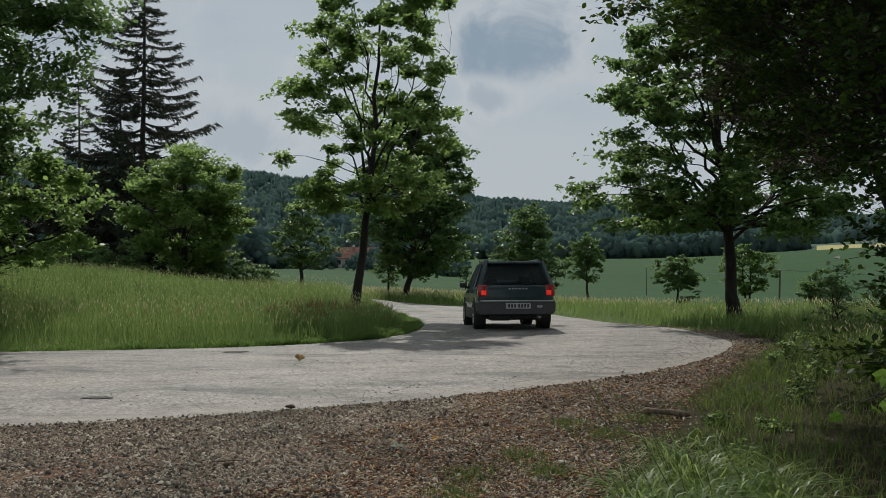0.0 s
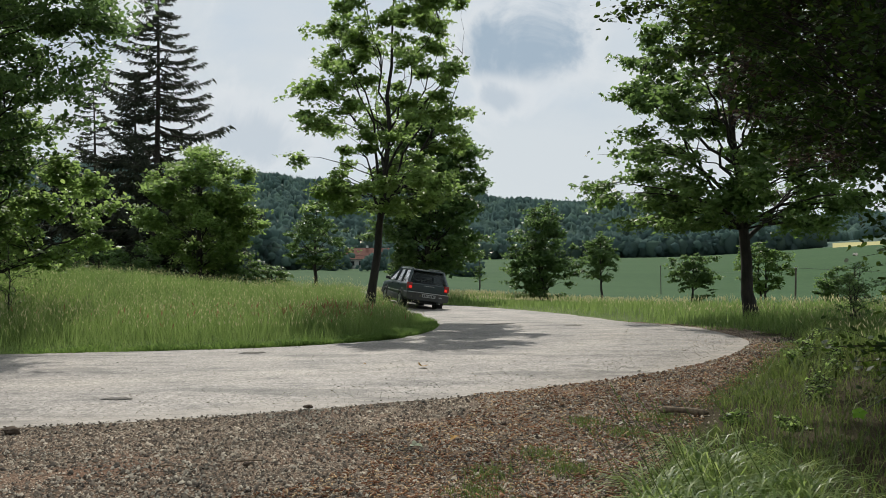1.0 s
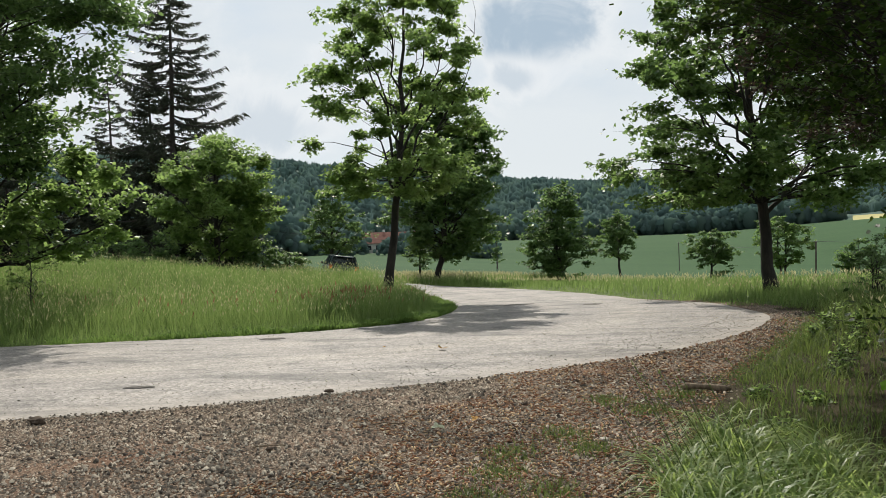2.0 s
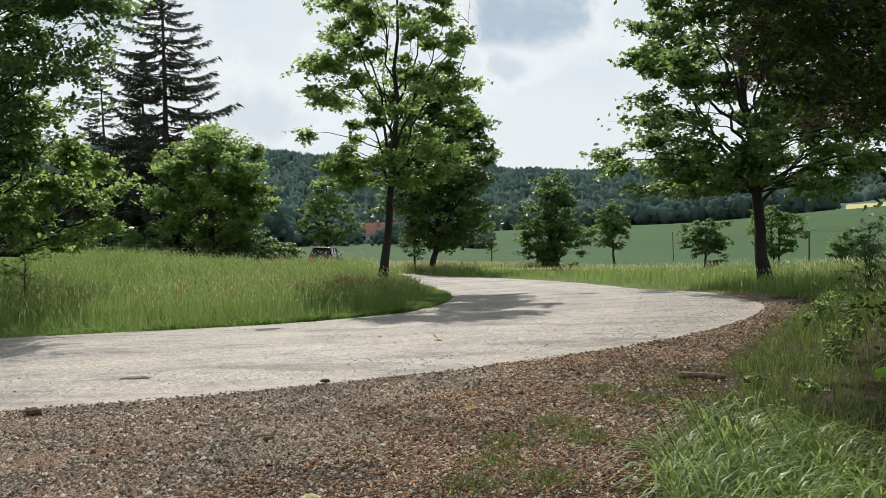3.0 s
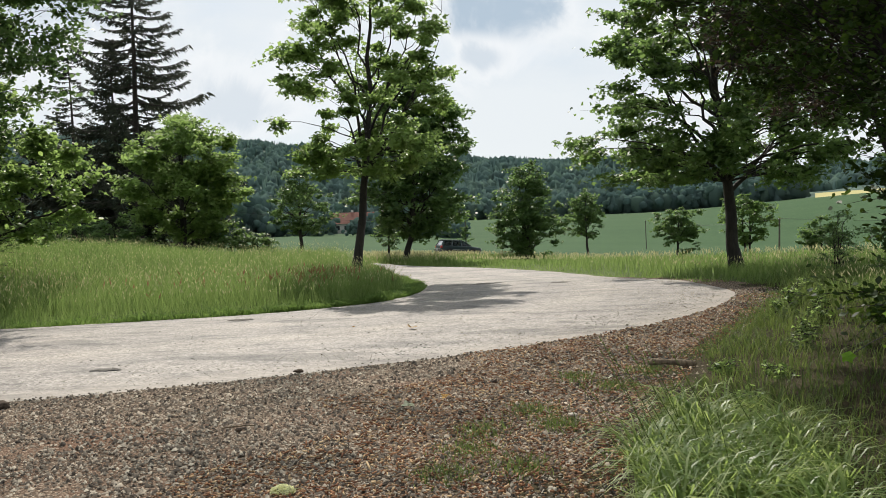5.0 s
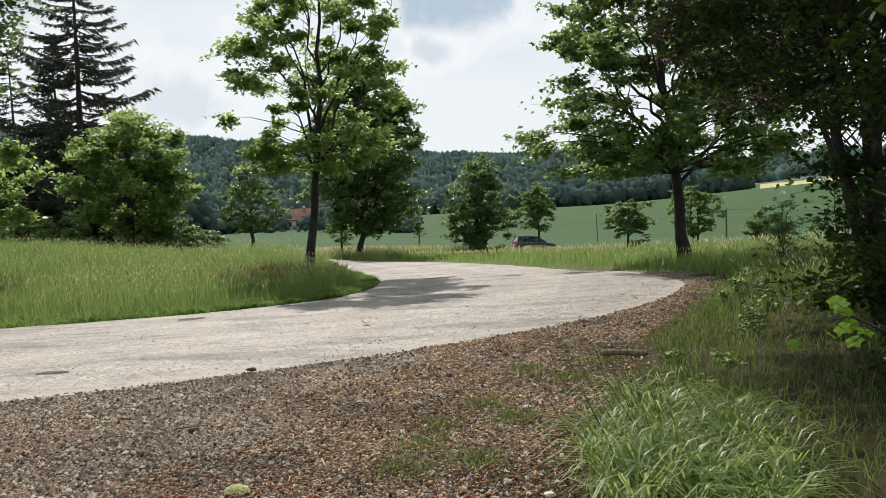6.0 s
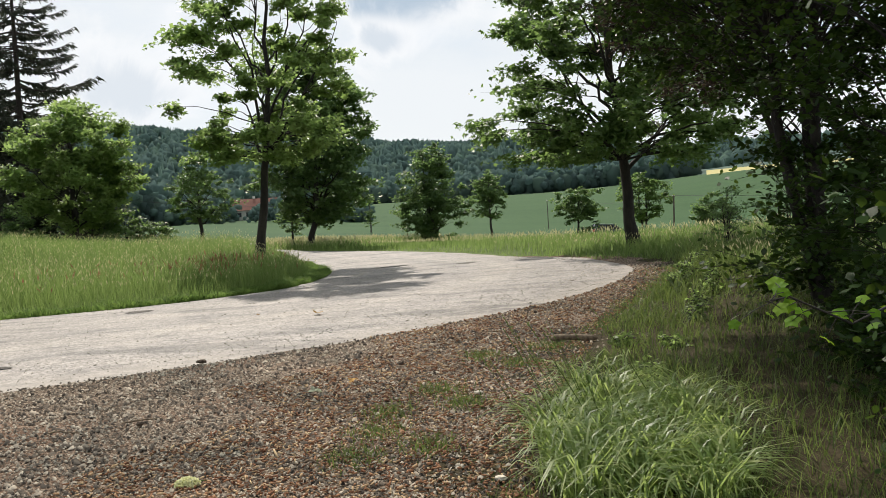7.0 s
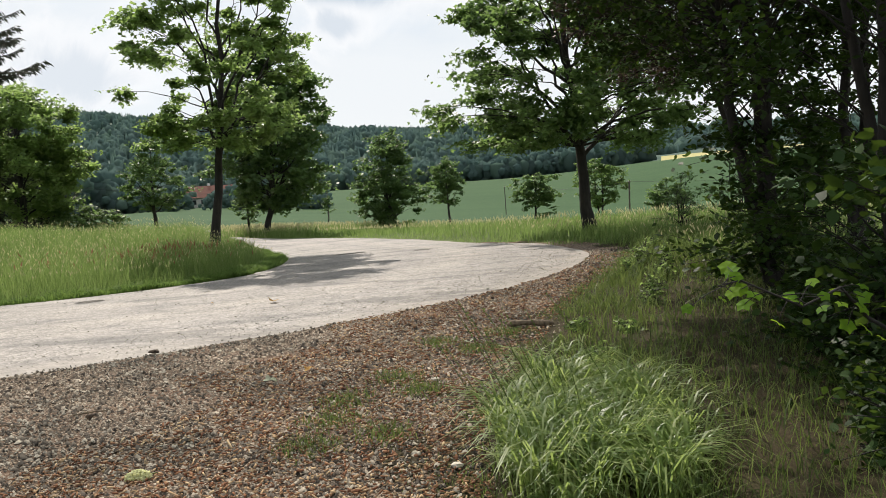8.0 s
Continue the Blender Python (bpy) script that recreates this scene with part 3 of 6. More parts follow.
broadleaf("sapling", 22.2, 77.6, 2.5, [(0.55, 0.2), (0.75, 0.3), (1.0, 0.1)], 10, 40, 0.12, 0.03, "slim sapling like a post", 29, crown_lo=0.6, clump_r=0.16, mat=M_LEAF_D)
broadleaf("sapling", 1.8, 110.0, 3.4, [(0.3, 0.6), (0.6, 0.9), (1.0, 0.3)], 24, 40, 0.2, 0.05, "small sapling out in the green field", 30, crown_lo=0.3, clump_r=0.3, mat=M_LEAF_D)
# trees beyond the near road on the other side, reaching into view
broadleaf("hornbeam", -13.7, 22.4, 7.4, [(0.12, 2.2), (0.3, 4.0), (0.5, 3.9), (0.75, 2.9), (1.0, 0.8)], 170, 260, 0.13, 0.18,
          "bright green hornbeam with layered low branches", 31, crown_lo=0.14, clump_r=0.52, sub=6, limbs=12, lobes=0.5, tight=0.18, inner=0.25, shape=1)
broadleaf("birch_tree", -12.2, 19.2, 13.5, [(0.24, 1.6), (0.36, 3.4), (0.5, 4.3), (0.7, 4.6), (0.85, 4.0), (1.0, 2.2)], 430, 210, 0.12, 0.2,
          "tall dark birch with drooping twigs over the meadow's edge", 32, crown_lo=0.27, clump_r=0.62, mat=M_LEAF_D, sub=6, limbs=14, lobes=0.4, tight=0.24, inner=0.05, droop=1.2, shape=1)
broadleaf("sapling", -10.5, 19.4, 2.3, [(0.3, 0.4), (0.6, 0.8), (1.0, 0.3)], 26, 26, 0.08, 0.03, "spindly sapling standing in the tall grass", 33, crown_lo=0.35, clump_r=0.28)
for k, (bx, by, bh, br) in enumerate([(-18.2, 46.5, 2.4, 2.0), (-16.6, 45.0, 1.7, 1.4), (-12.1, 47.0, 2.0, 1.6), (-10.9, 48.0, 1.6, 1.2), (-20.5, 47.5, 2.2, 1.9), (-22.8, 48.0, 2.4, 2.0)]):
    broadleaf("shrub", bx, by, bh, [(0.0, br * 0.8), (0.5, br), (1.0, br * 0.4)], 45, 60, 0.18, 0.04, "dense green shrub at the meadow's edge", 40 + k, crown_lo=0.04, clump_r=0.4,
              mat=M_LEAF_D, stems=3, category="shrub", group="shrubs at the meadow's edge")
for k, (bx, by, bh, br) in enumerate([(-24.5, 60, 8.0, 3.4), (-28.5, 60, 9.0, 3.6), (-20.0, 62, 7.0, 3.2), (-33, 58, 10.0, 4.0)]):
    broadleaf("yew_tree", bx, by, bh, [(0.0, br * 0.9), (0.4, br), (0.8, br * 0.7), (1.0, br * 0.3)], 170, 80, 0.3, 0.2, "dense dark evergreen behind the meadow", 50 + k, crown_lo=0.03, clump_r=0.8,
              mat=M_NEEDLE, bark=M_BARK_D, group="dark evergreens behind the meadow")


def spruce(name, x, y, height, reach, label, seed, gap=0.55, sparse=1.0, bare=0.12):
    """A spruce: straight trunk, whorls of sagging boughs with upturned tips, hung with twigs of needles."""
    rng = np.random.default_rng(seed)
    root = new(name)
    root.location = (x, y, float(ground_z(x, y)) - 0.05)
    wood, crown = Bag(), Bag()
    t = np.linspace(0, 1, 14)
    wood.add(*tube(np.stack([0.02 * height * np.sin(t * 4 + seed) * 0.3, 0 * t, t * height], 1), height * 0.013 * (1 - 0.96 * t) + 0.01, 8))
    z = bare * height
    while z < height * 0.985:
        u = 1 - z / height
        R = reach * (u ** 0.75) * 1.02
        for k in range(rng.integers(5, 8)):
            if rng.uniform() > sparse:
                continue
            a = rng.uniform(0, 2 * math.pi)
            L = R * rng.uniform(0.4, 1.12)
            d = np.array([math.cos(a), math.sin(a), 0])
            s = np.linspace(0, 1, 9)[:, None]
            zz = z + rng.uniform(-0.3, 0.3)
            p = d * L * s + np.array([0, 0, 1.0]) * (zz + L * (-0.34 * s + 0.46 * s ** 3.0) * (0.3 + 0.9 * u))
            wood.add(*tube(p, 0.04 * L / 3 * (1.05 - s[:, 0]) + 0.008, 4))
            m = int(22 + 30 * L)
            w = rng.uniform(0.10, 1.0, m) ** 0.8
            q = np.stack([np.interp(w, s[:, 0], p[:, i]) for i in range(3)], 1)
            side = np.array([-d[1], d[0], 0]) * rng.choice([-1, 1], m)[:, None]
            dirn = side * rng.uniform(0.1, 0.8, m)[:, None] + d * rng.uniform(0.2, 0.8, m)[:, None] + np.array([0, 0, -1.0]) * rng.uniform(-0.1, 0.9, m)[:, None]
            dirn /= np.linalg.norm(dirn, axis=1, keepdims=True)
            ln = (0.16 + 0.075 * L) * rng.uniform(0.5, 1.3, m)[:, None]
            nn = np.cross(dirn, rng.normal(0, 1, (m, 3)))
            nn /= np.linalg.norm(nn, axis=1, keepdims=True)
            wd = 0.038 * (0.8 + 0.1 * L)
            v = np.stack([q, q + dirn * ln * 0.5 + nn * wd, q + dirn * ln, q + dirn * ln * 0.5 - nn * wd], 1).reshape(-1, 3)
            crown.add(v, np.arange(m)[:, None] * 4 + np.arange(4))
        z += gap * rng.uniform(0.7, 1.2) * (0.55 + 0.6 * u)
    child("trunk", wood.mesh("trunk", M_BARK_D, True), root)
    child("crown", crown.mesh("crown", M_NEEDLE), root)
    return tagged(root, label, "tree", "spruces behind the meadow")


spruce("spruce", -20.4, 56.4, 21.6, 7.2, "tall dark spruce with sagging boughs", 61, gap=0.52, sparse=1.0)
spruce("spruce", -25.6, 58.5, 14.5, 4.2, "thin half-bare spruce beside a taller one", 62, gap=0.6, sparse=0.75, bare=0.3)
spruce("spruce", -22.3, 57.5, 15.0, 4.4, "dark spruce crowded by a taller one", 63, gap=0.5, sparse=0.95, bare=0.2)

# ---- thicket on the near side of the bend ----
# leaf colour here already holds the thicket's shade
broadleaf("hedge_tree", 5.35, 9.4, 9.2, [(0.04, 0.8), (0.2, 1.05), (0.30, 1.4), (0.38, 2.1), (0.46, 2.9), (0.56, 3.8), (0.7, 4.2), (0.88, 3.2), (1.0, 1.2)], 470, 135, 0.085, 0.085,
          "dark leafy tree on the thicket's edge, overhanging the verge", 71, lean=(0.2, 1.0), crown_lo=0.06, clump_r=0.48, mat=M_LEAF_SHADED, shape=1, stems=3, group="thicket trees", sub=5, lobes=0.25)
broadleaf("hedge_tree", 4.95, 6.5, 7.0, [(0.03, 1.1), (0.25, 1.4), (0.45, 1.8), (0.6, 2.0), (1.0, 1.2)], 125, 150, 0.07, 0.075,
          "dark thicket tree hung with leaves down to the ground", 72, lean=(0.1, 0.3), crown_lo=0.04, clump_r=0.45, mat=M_LEAF_SHADED, shape=1, stems=3, group="thicket trees", sub=5)
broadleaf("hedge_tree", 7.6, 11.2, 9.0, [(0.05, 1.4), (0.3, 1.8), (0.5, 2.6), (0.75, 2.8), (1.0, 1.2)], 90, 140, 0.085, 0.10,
          "dark thicket tree with several stems", 73, lean=(0.5, 0), crown_lo=0.05, clump_r=0.55, mat=M_LEAF_SHADED, shape=1, stems=2, group="thicket trees", sub=5)
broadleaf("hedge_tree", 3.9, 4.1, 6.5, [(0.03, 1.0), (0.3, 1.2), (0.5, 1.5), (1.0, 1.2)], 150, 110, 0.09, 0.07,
          "dark thicket tree hung with leaves down to the ground", 74, lean=(0.5, 0), crown_lo=0.05, clump_r=0.4, mat=M_LEAF_SHADED, shape=1, stems=2, group="thicket trees", sub=5)
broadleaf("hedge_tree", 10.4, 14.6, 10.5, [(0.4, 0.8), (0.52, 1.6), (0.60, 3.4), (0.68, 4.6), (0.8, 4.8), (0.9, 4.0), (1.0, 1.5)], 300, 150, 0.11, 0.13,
          "tall dark thicket tree spreading over the verge", 76, lean=(-4.0, 0), crown_lo=0.46, clump_r=0.6, mat=M_LEAF_SHADED, shape=1, group="thicket trees", sub=5, limbs=12, lobes=0.25)
broadleaf("purple_plum", 9.3, 15.2, 6.8, [(0.45, 1.0), (0.55, 2.3), (0.7, 2.7), (0.9, 2.2), (1.0, 0.8)], 120, 200, 0.075, 0.09,
          "reddish-brown plum tree between thicket and maple", 75, lean=(-2.6, 0), crown_lo=0.5, clump_r=0.5, mat=M_LEAF_R, sub=5, limbs=8)
for k, (bx, by, bh, br) in enumerate([(8.6, 19.3, 1.5, 0.5), (9.0, 17.2, 2.2, 0.7), (8.1, 14.6, 1.6, 0.6), (6.9, 10.6, 1.2, 0.6)]):
    broadleaf("shrub", bx, by, bh, [(0.0, br * 0.6), (0.5, br), (1.0, br * 0.4)], 40, 45, 0.055, 0.02, "thin leggy shrub in the long verge grass", 80 + k, crown_lo=0.1, clump_r=0.22,
              mat=M_LEAF_D, stems=3, category="shrub", group="verge shrubs")
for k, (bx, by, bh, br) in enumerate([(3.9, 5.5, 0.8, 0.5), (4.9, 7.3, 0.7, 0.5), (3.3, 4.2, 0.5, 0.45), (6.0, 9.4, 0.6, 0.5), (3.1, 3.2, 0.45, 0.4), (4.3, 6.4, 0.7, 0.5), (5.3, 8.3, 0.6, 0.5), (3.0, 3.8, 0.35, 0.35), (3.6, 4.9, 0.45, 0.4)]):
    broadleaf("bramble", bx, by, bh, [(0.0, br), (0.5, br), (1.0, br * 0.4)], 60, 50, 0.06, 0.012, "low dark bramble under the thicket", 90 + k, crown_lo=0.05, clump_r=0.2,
              mat=M_LEAF_SHADED, shape=1, stems=4, category="shrub", group="brambles under the thicket")

for k, (bx, by, bh, br) in enumerate([(2.62, 8.4, 0.10, 0.16), (3.0, 8.1, 0.12, 0.16), (4.6, 12.4, 0.28, 0.16), (5.1, 13.2, 0.36, 0.12), (5.5, 13.8, 0.4, 0.14), (5.2, 12.3, 0.3, 0.14), (6.1, 14.8, 0.4, 0.14), (2.3, 6.9, 0.12, 0.16),
                                      (5.0, 12.8, 0.40, 0.10), (5.6, 13.2, 0.42, 0.10), (4.9, 11.6, 0.32, 0.10), (4.2, 10.4, 0.22, 0.12), (3.9, 9.6, 0.18, 0.12)]):
    broadleaf("weed", bx, by, bh, [(0.0, br), (0.5, br), (1.0, br * 0.5)], 22, 18, 0.05, 0.006, "leafy green weed on the verge", 110 + k, crown_lo=0.1, clump_r=0.10,
              mat=M_LEAF, stems=4, category="weed", group="weeds on the verge")


# ---- far woods on the ridge ----
def hazed_woods():
    rng = np.random.default_rng(7)
    ico_v, ico_f = ico()
    bag = Bag3()
    n = 15000
    b = rng.uniform(-42, 46, n)
    d = 425 + (1000 * rng.uniform(0, 1, n) ** 0.8)
    edge = np.linspace(-42, 46, 800) + rng.normal(0, 0.05, 800)
    crest = np.linspace(-42, 46, 900) + rng.normal(0, 0.04, 900)
    b = np.concatenate([b, edge, edge + 0.06, crest])
    d = np.concatenate([d, rng.uniform(420, 432, 800), rng.uniform(440, 470, 800), rng.uniform(1370, 1420, 900)])
    keep = ~((b > 22.3) & (d < 640))
    b, d = b[keep], d[keep]
    x, y = d * np.sin(np.radians(b)), d * np.cos(np.radians(b))
    z = ground_z(x, y)
    for i in range(len(x)):
        h = rng.uniform(7, 13) * (0.85 if d[i] < 480 else 1.0)
        if rng.uniform() < (0.12 if d[i] < 560 else 0.35):
            a = np.linspace(0, 2 * np.pi, 6, endpoint=False)
            r = h * 0.17
            ring = np.stack([np.cos(a) * r, np.sin(a) * r, np.full(6, 0.0)], 1) * rng.uniform(0.75, 1.25, (6, 1))
            v = np.vstack([ring, [[0, 0, h * 1.15]]])
            f = np.array([[k, (k + 1) % 6, 6] for k in range(6)])
        else:
            v = ico_v * rng.uniform(0.7, 1.3, (len(ico_v), 1)) * np.array([h * 0.40, h * 0.40, h * 0.52]) + np.array([0, 0, h * 0.42])
            f = ico_f
            for extra in range(4 if d[i] < 640 else 0):
                q = ico_v * rng.uniform(0.6, 1.4, (len(ico_v), 1)) * h * rng.uniform(0.12, 0.24) + rng.normal(0, 1, 3) * np.array([0.26, 0.26, 0.22]) * h + np.array([0, 0, h * 0.6])
                bag.add(q + np.array([x[i], y[i], z[i]]), f)
        bag.add(v + np.array([x[i], y[i], z[i]]), f)
    return tagged(new("hazed_woods", bag.mesh("hazed_woods", M_HAZED_WOODS)), "mixed woods covering the ridge, haze put into their bluish colour", "woods", kind="stuff")


class Bag3(Bag):
    """Collects triangles."""


def ico(sub=1):
    bm = bmesh.new()
    bmesh.ops.create_icosphere(bm, subdivisions=sub, radius=1)
    v = np.array([x.co[:] for x in bm.verts])
    f = np.array([[q.index for q in p.verts] for p in bm.faces])
    bm.free()
    return v, f


hazed_woods()


def far_hedge():
    """Bushes and small trees in front of the village."""
    rng = np.random.default_rng(8)
    v0, f0 = ico(1)
    bag = Bag3()
    for i in range(240):
        b = rng.uniform(-15.5, 0.5) if i < 170 else rng.uniform(-30, -12)
        d = rng.uniform(205, 245) if i < 170 else rng.uniform(200, 330)
        if -8.6 < b < -4.6 and d < 236:
            if rng.uniform() < 0.75:
                continue
        h = rng.uniform(2.2, 5.0) if i < 170 else rng.uniform(5, 10)
        x, y = d * math.sin(math.radians(b)), d * math.cos(math.radians(b))
        n = 16
        for k in range(n):
            c = rng.normal(0, 0.28, 3) * h + np.array([0, 0, h * 0.5])
            bag.add(v0 * rng.uniform(0.6, 1.4, (len(v0), 1)) * h * rng.uniform(0.14, 0.28) + c + np.array([x, y, float(ground_z(x, y))]), f0)
    # same haze-tinted foliage colour as the ridge woods
    return tagged(new("far_hedge", bag.mesh("far_hedge", M_HAZED_WOODS)), "hedges and small trees round a distant village, tinted with haze", "hedge", kind="stuff")


far_hedge()

# ---- distant village ----
M_TILE = two_scale("roof_tile", [(0.3, (0.12, 0.058, 0.046)), (0.7, (0.17, 0.082, 0.064))], 0.6, [(0.3, (0.12, 0.06, 0.046)), (0.7, (0.24, 0.12, 0.095))], 6, 0.5)
M_PLASTER = two_scale("pale_plaster", [(0.3, (0.55, 0.53, 0.48)), (0.7, (0.68, 0.66, 0.6))], 0.5, [(0.3, (0.5, 0.48, 0.43)), (0.7, (0.7, 0.68, 0.63))], 5, 0.4)
M_PANE, _n, _l, _b = material("dark_pane", 0.15)
_b.inputs["Base Color"].default_value = (0.03, 0.035, 0.04, 1)


def box(bm, cx, cy, cz, sx, sy, sz, bevel=0.0):
    """Adds a box to a bmesh, centred, with rounded edges if asked."""
    g = bmesh.ops.create_cube(bm, size=1, matrix=Matrix.Translation((cx, cy, cz)) @ Matrix.Diagonal((sx, sy, sz, 1)))
    if bevel:
        es = list({e for v in g["verts"] for e in v.link_edges})
        bmesh.ops.bevel(bm, geom=es, offset=bevel, segments=2, affect="EDGES", profile=0.6)


def house(bear, d, w, dep, wall_h, roof_h, turn, label):
    x, y = d * math.sin(radians(bear)), d * math.cos(radians(bear))
    root = new("house")
    root.matrix_world = pose(x, y, float(ground_z(x, y)) - 0.1, 0, 0, turn)
    bm = bmesh.new()
    box(bm, 0, 0, wall_h / 2, w, dep, wall_h)
    part("wall", bm, M_PLASTER, root, smooth=False)
    bm = bmesh.new()
    e = 0.5
    a = [bm.verts.new(p) for p in ((-w / 2 - e, -dep / 2 - e, wall_h - 0.2), (w / 2 + e, -dep / 2 - e, wall_h - 0.2), (w / 2 + e, dep / 2 + e, wall_h - 0.2), (-w / 2 - e, dep / 2 + e, wall_h - 0.2),
                                   (-w / 2 - e, 0, wall_h + roof_h), (w / 2 + e, 0, wall_h + roof_h))]
    for f in ((0, 1, 5, 4), (2, 3, 4, 5), (0, 4, 3), (1, 2, 5), (3, 2, 1, 0)):
        bm.faces.new([a[i] for i in f])
    roof = part("roof", bm, M_TILE, root, "red tiled roof", smooth=False)
    bm = bmesh.new()
    box(bm, w * 0.2, 0.4, wall_h + roof_h, 0.7, 0.7, 1.4)
    part("chimney", bm, M_PLASTER, roof, smooth=False)
    for k in range(3):
        bm = bmesh.new()
        box(bm, -w * 0.3 + k * w * 0.3, -dep / 2 - 0.02, wall_h * 0.55, 1.1, 0.12, 1.2, 0.03)
        part("window", bm, M_PANE, root, smooth=False)
    return tagged(root, label, "house", "village houses")


house(-6.9, 246, 8.0, 8, 3.0, 3.0, 4, "pale house with a red tiled roof far across the fields")
house(-4.9, 282, 8, 8, 3.2, 3.0, -12, "far house with a red tiled roof")
house(-13.3, 262, 9, 8, 3.0, 3.2, 10, "far house with a red tiled roof among bushes")

# ---- grass ----
ROAD_POLY = np.vstack([EDGE_O, EDGE_I[::-1]])


def in_road(x, y):
    inside = np.zeros(len(x), bool)
    px, py = ROAD_POLY[:, 0], ROAD_POLY[:, 1]
    qx, qy = np.roll(px, -1), np.roll(py, -1)
    for a, b, c, d in zip(px, py, qx, qy):
        hit = ((b > y) != (d > y))
        if hit.any():
            inside ^= hit & (x < (c - a) * (y - b) / (d - b + 1e-12) + a)
    return inside


def road_gap(x, y):
    """Distance to the nearest edge of the road."""
    pts = np.vstack([EDGE_O, EDGE_I])
    pts = pts[(pts[:, 1] < 60)]
    out = np.empty(len(x))
    for k in range(0, len(x), 4000):
        sx, sy = x[k:k + 4000, None], y[k:k + 4000, None]
        out[k:k + 4000] = np.sqrt(((sx - pts[:, 0]) ** 2 + (sy - pts[:, 1]) ** 2).min(1))
    return out


def blades(x, y, h, w, rng, bend=0.35, z=None):
    """Bent grass blades, two quads each."""
    n = len(x)
    z = (ground_z(x, y) if z is None else z) - 0.02
    base = np.stack([x, y, z], 1)
    a = rng.uniform(0, 2 * np.pi, n)
    side = np.stack([np.cos(a), np.sin(a), 0 * a], 1)
    a2 = rng.uniform(0, 2 * np.pi, n)
    lean = np.stack([np.cos(a2), np.sin(a2), 0 * a2], 1) * (h * bend * rng.uniform(0.2, 1.4, n))[:, None]
    up = np.array([0, 0, 1.0])
    h, w = h[:, None], (w * rng.uniform(0.6, 1.3, n))[:, None]
    mid = base + up * h * 0.6 + lean * 0.35
    tip = base + up * h * (1 - 0.25 * bend) + lean
    v = np.stack([base - side * w, base + side * w, mid - side * w * 0.8, mid + side * w * 0.8, tip - side * w * 0.1, tip + side * w * 0.1], 1).reshape(-1, 3)
    b = np.arange(n)[:, None] * 6
    return v, np.stack([b + np.array([0, 1, 3, 2]), b + np.array([2, 3, 5, 4])], 1).reshape(-1, 4), tip


def seed_heads(tip, rng, size):
    n = len(tip)
    d = np.stack([rng.normal(0, 0.35, n), rng.normal(0, 0.35, n), np.ones(n)], 1)
    d /= np.linalg.norm(d, axis=1, keepdims=True)
    a = rng.uniform(0, 2 * np.pi, n)
    s = np.stack([np.cos(a), np.sin(a), 0 * a], 1)
    L = (size * rng.uniform(0.6, 1.4, n))[:, None]
    v = np.stack([tip - d * L * 0.2, tip + d * L * 0.3 + s * L * 0.13, tip + d * L, tip + d * L * 0.3 - s * L * 0.13], 1).reshape(-1, 3)
    return v, np.arange(n)[:, None] * 4 + np.arange(4)


def patchy(x, y, s, seed=0.0):
    return np.array([noise.noise((a * s, b * s, seed)) for a, b in zip(x, y)])


def meadow():
    rng = np.random.default_rng(5)
    n = 150000
    # denser towards the near edge
    y = 15.0 + 32 * rng.uniform(0, 1, n) ** 1.6
    x = -0.5 - (rng.uniform(0, 1, n)) * (0.62 * y + 10)
    ok = ~in_road(x, y)
    x, y = x[ok], y[ok]
    g = road_gap(x, y)
    ok = (g > 0.05) & ((x < -1) | (y < 36))
    x, y, g = x[ok], y[ok], g[ok]
    p, p2 = patchy(x, y, 0.35), patchy(x, y, 1.3, 7.0)
    h = (0.13 + 0.50 * smoothstep(0.2, 2.4 - 1.4 * smoothstep(-5, -1.5, x), g)) * (1 + 0.4 * p + 0.35 * p2) * rng.uniform(0.45, 1.3, len(x))
    h *= 1 - 0.45 * smoothstep(30, 40, y) * smoothstep(-6, -9, x)
    v, f, tip = blades(x, y, h, 0.0022 + 0.00013 * y, rng, 0.55)
    tagged(new("meadow_grass", mesh_from("meadow_grass", v, f, M_GRASS)), "tall green meadow grass inside the bend", "grass", kind="stuff")
    pick = (h > 0.36) & (rng.uniform(0, 1, len(h)) < 0.20 + 0.25 * p)
    v, f = seed_heads(tip[pick] + np.array([0, 0, 0.04]), rng, 0.062)
    tagged(new("grass_seed_heads", mesh_from("grass_seed_heads", v, f, M_SEED)), "pale seed heads on the tall meadow grass", "grass", kind="stuff")
    # short lush fringe spilling over the road's edge
    n = 34000
    k = rng.integers(60, 205, n)
    f0 = rng.uniform(0, 1, n)[:, None]
    e = EDGE_I[k] * (1 - f0) + EDGE_I[k + 1] * f0
    d = EDGE_I[k] - EDGE_O[k]
    d /= np.linalg.norm(d, axis=1, keepdims=True)
    q = e + d * (np.abs(rng.normal(0, 0.45, n)) - 0.10)[:, None]
    tuft = patchy(q[:, 0], q[:, 1], 1.6, 9.0)
    ok = (q[:, 0] > -16) & (tuft > -0.30)
    q, tuft = q[ok], tuft[ok]
    v, f, tip = blades(q[:, 0], q[:, 1], rng.uniform(0.05, 0.20, len(q)) * (1 + 0.8 * tuft), 0.004 + 0.0002 * q[:, 1], rng, 0.9)
    tagged(new("fringe_grass", mesh_from("fringe_grass", v, f, M_FRINGE)), "short lush grass spilling over the road's inner edge", "grass", kind="stuff")


meadow()


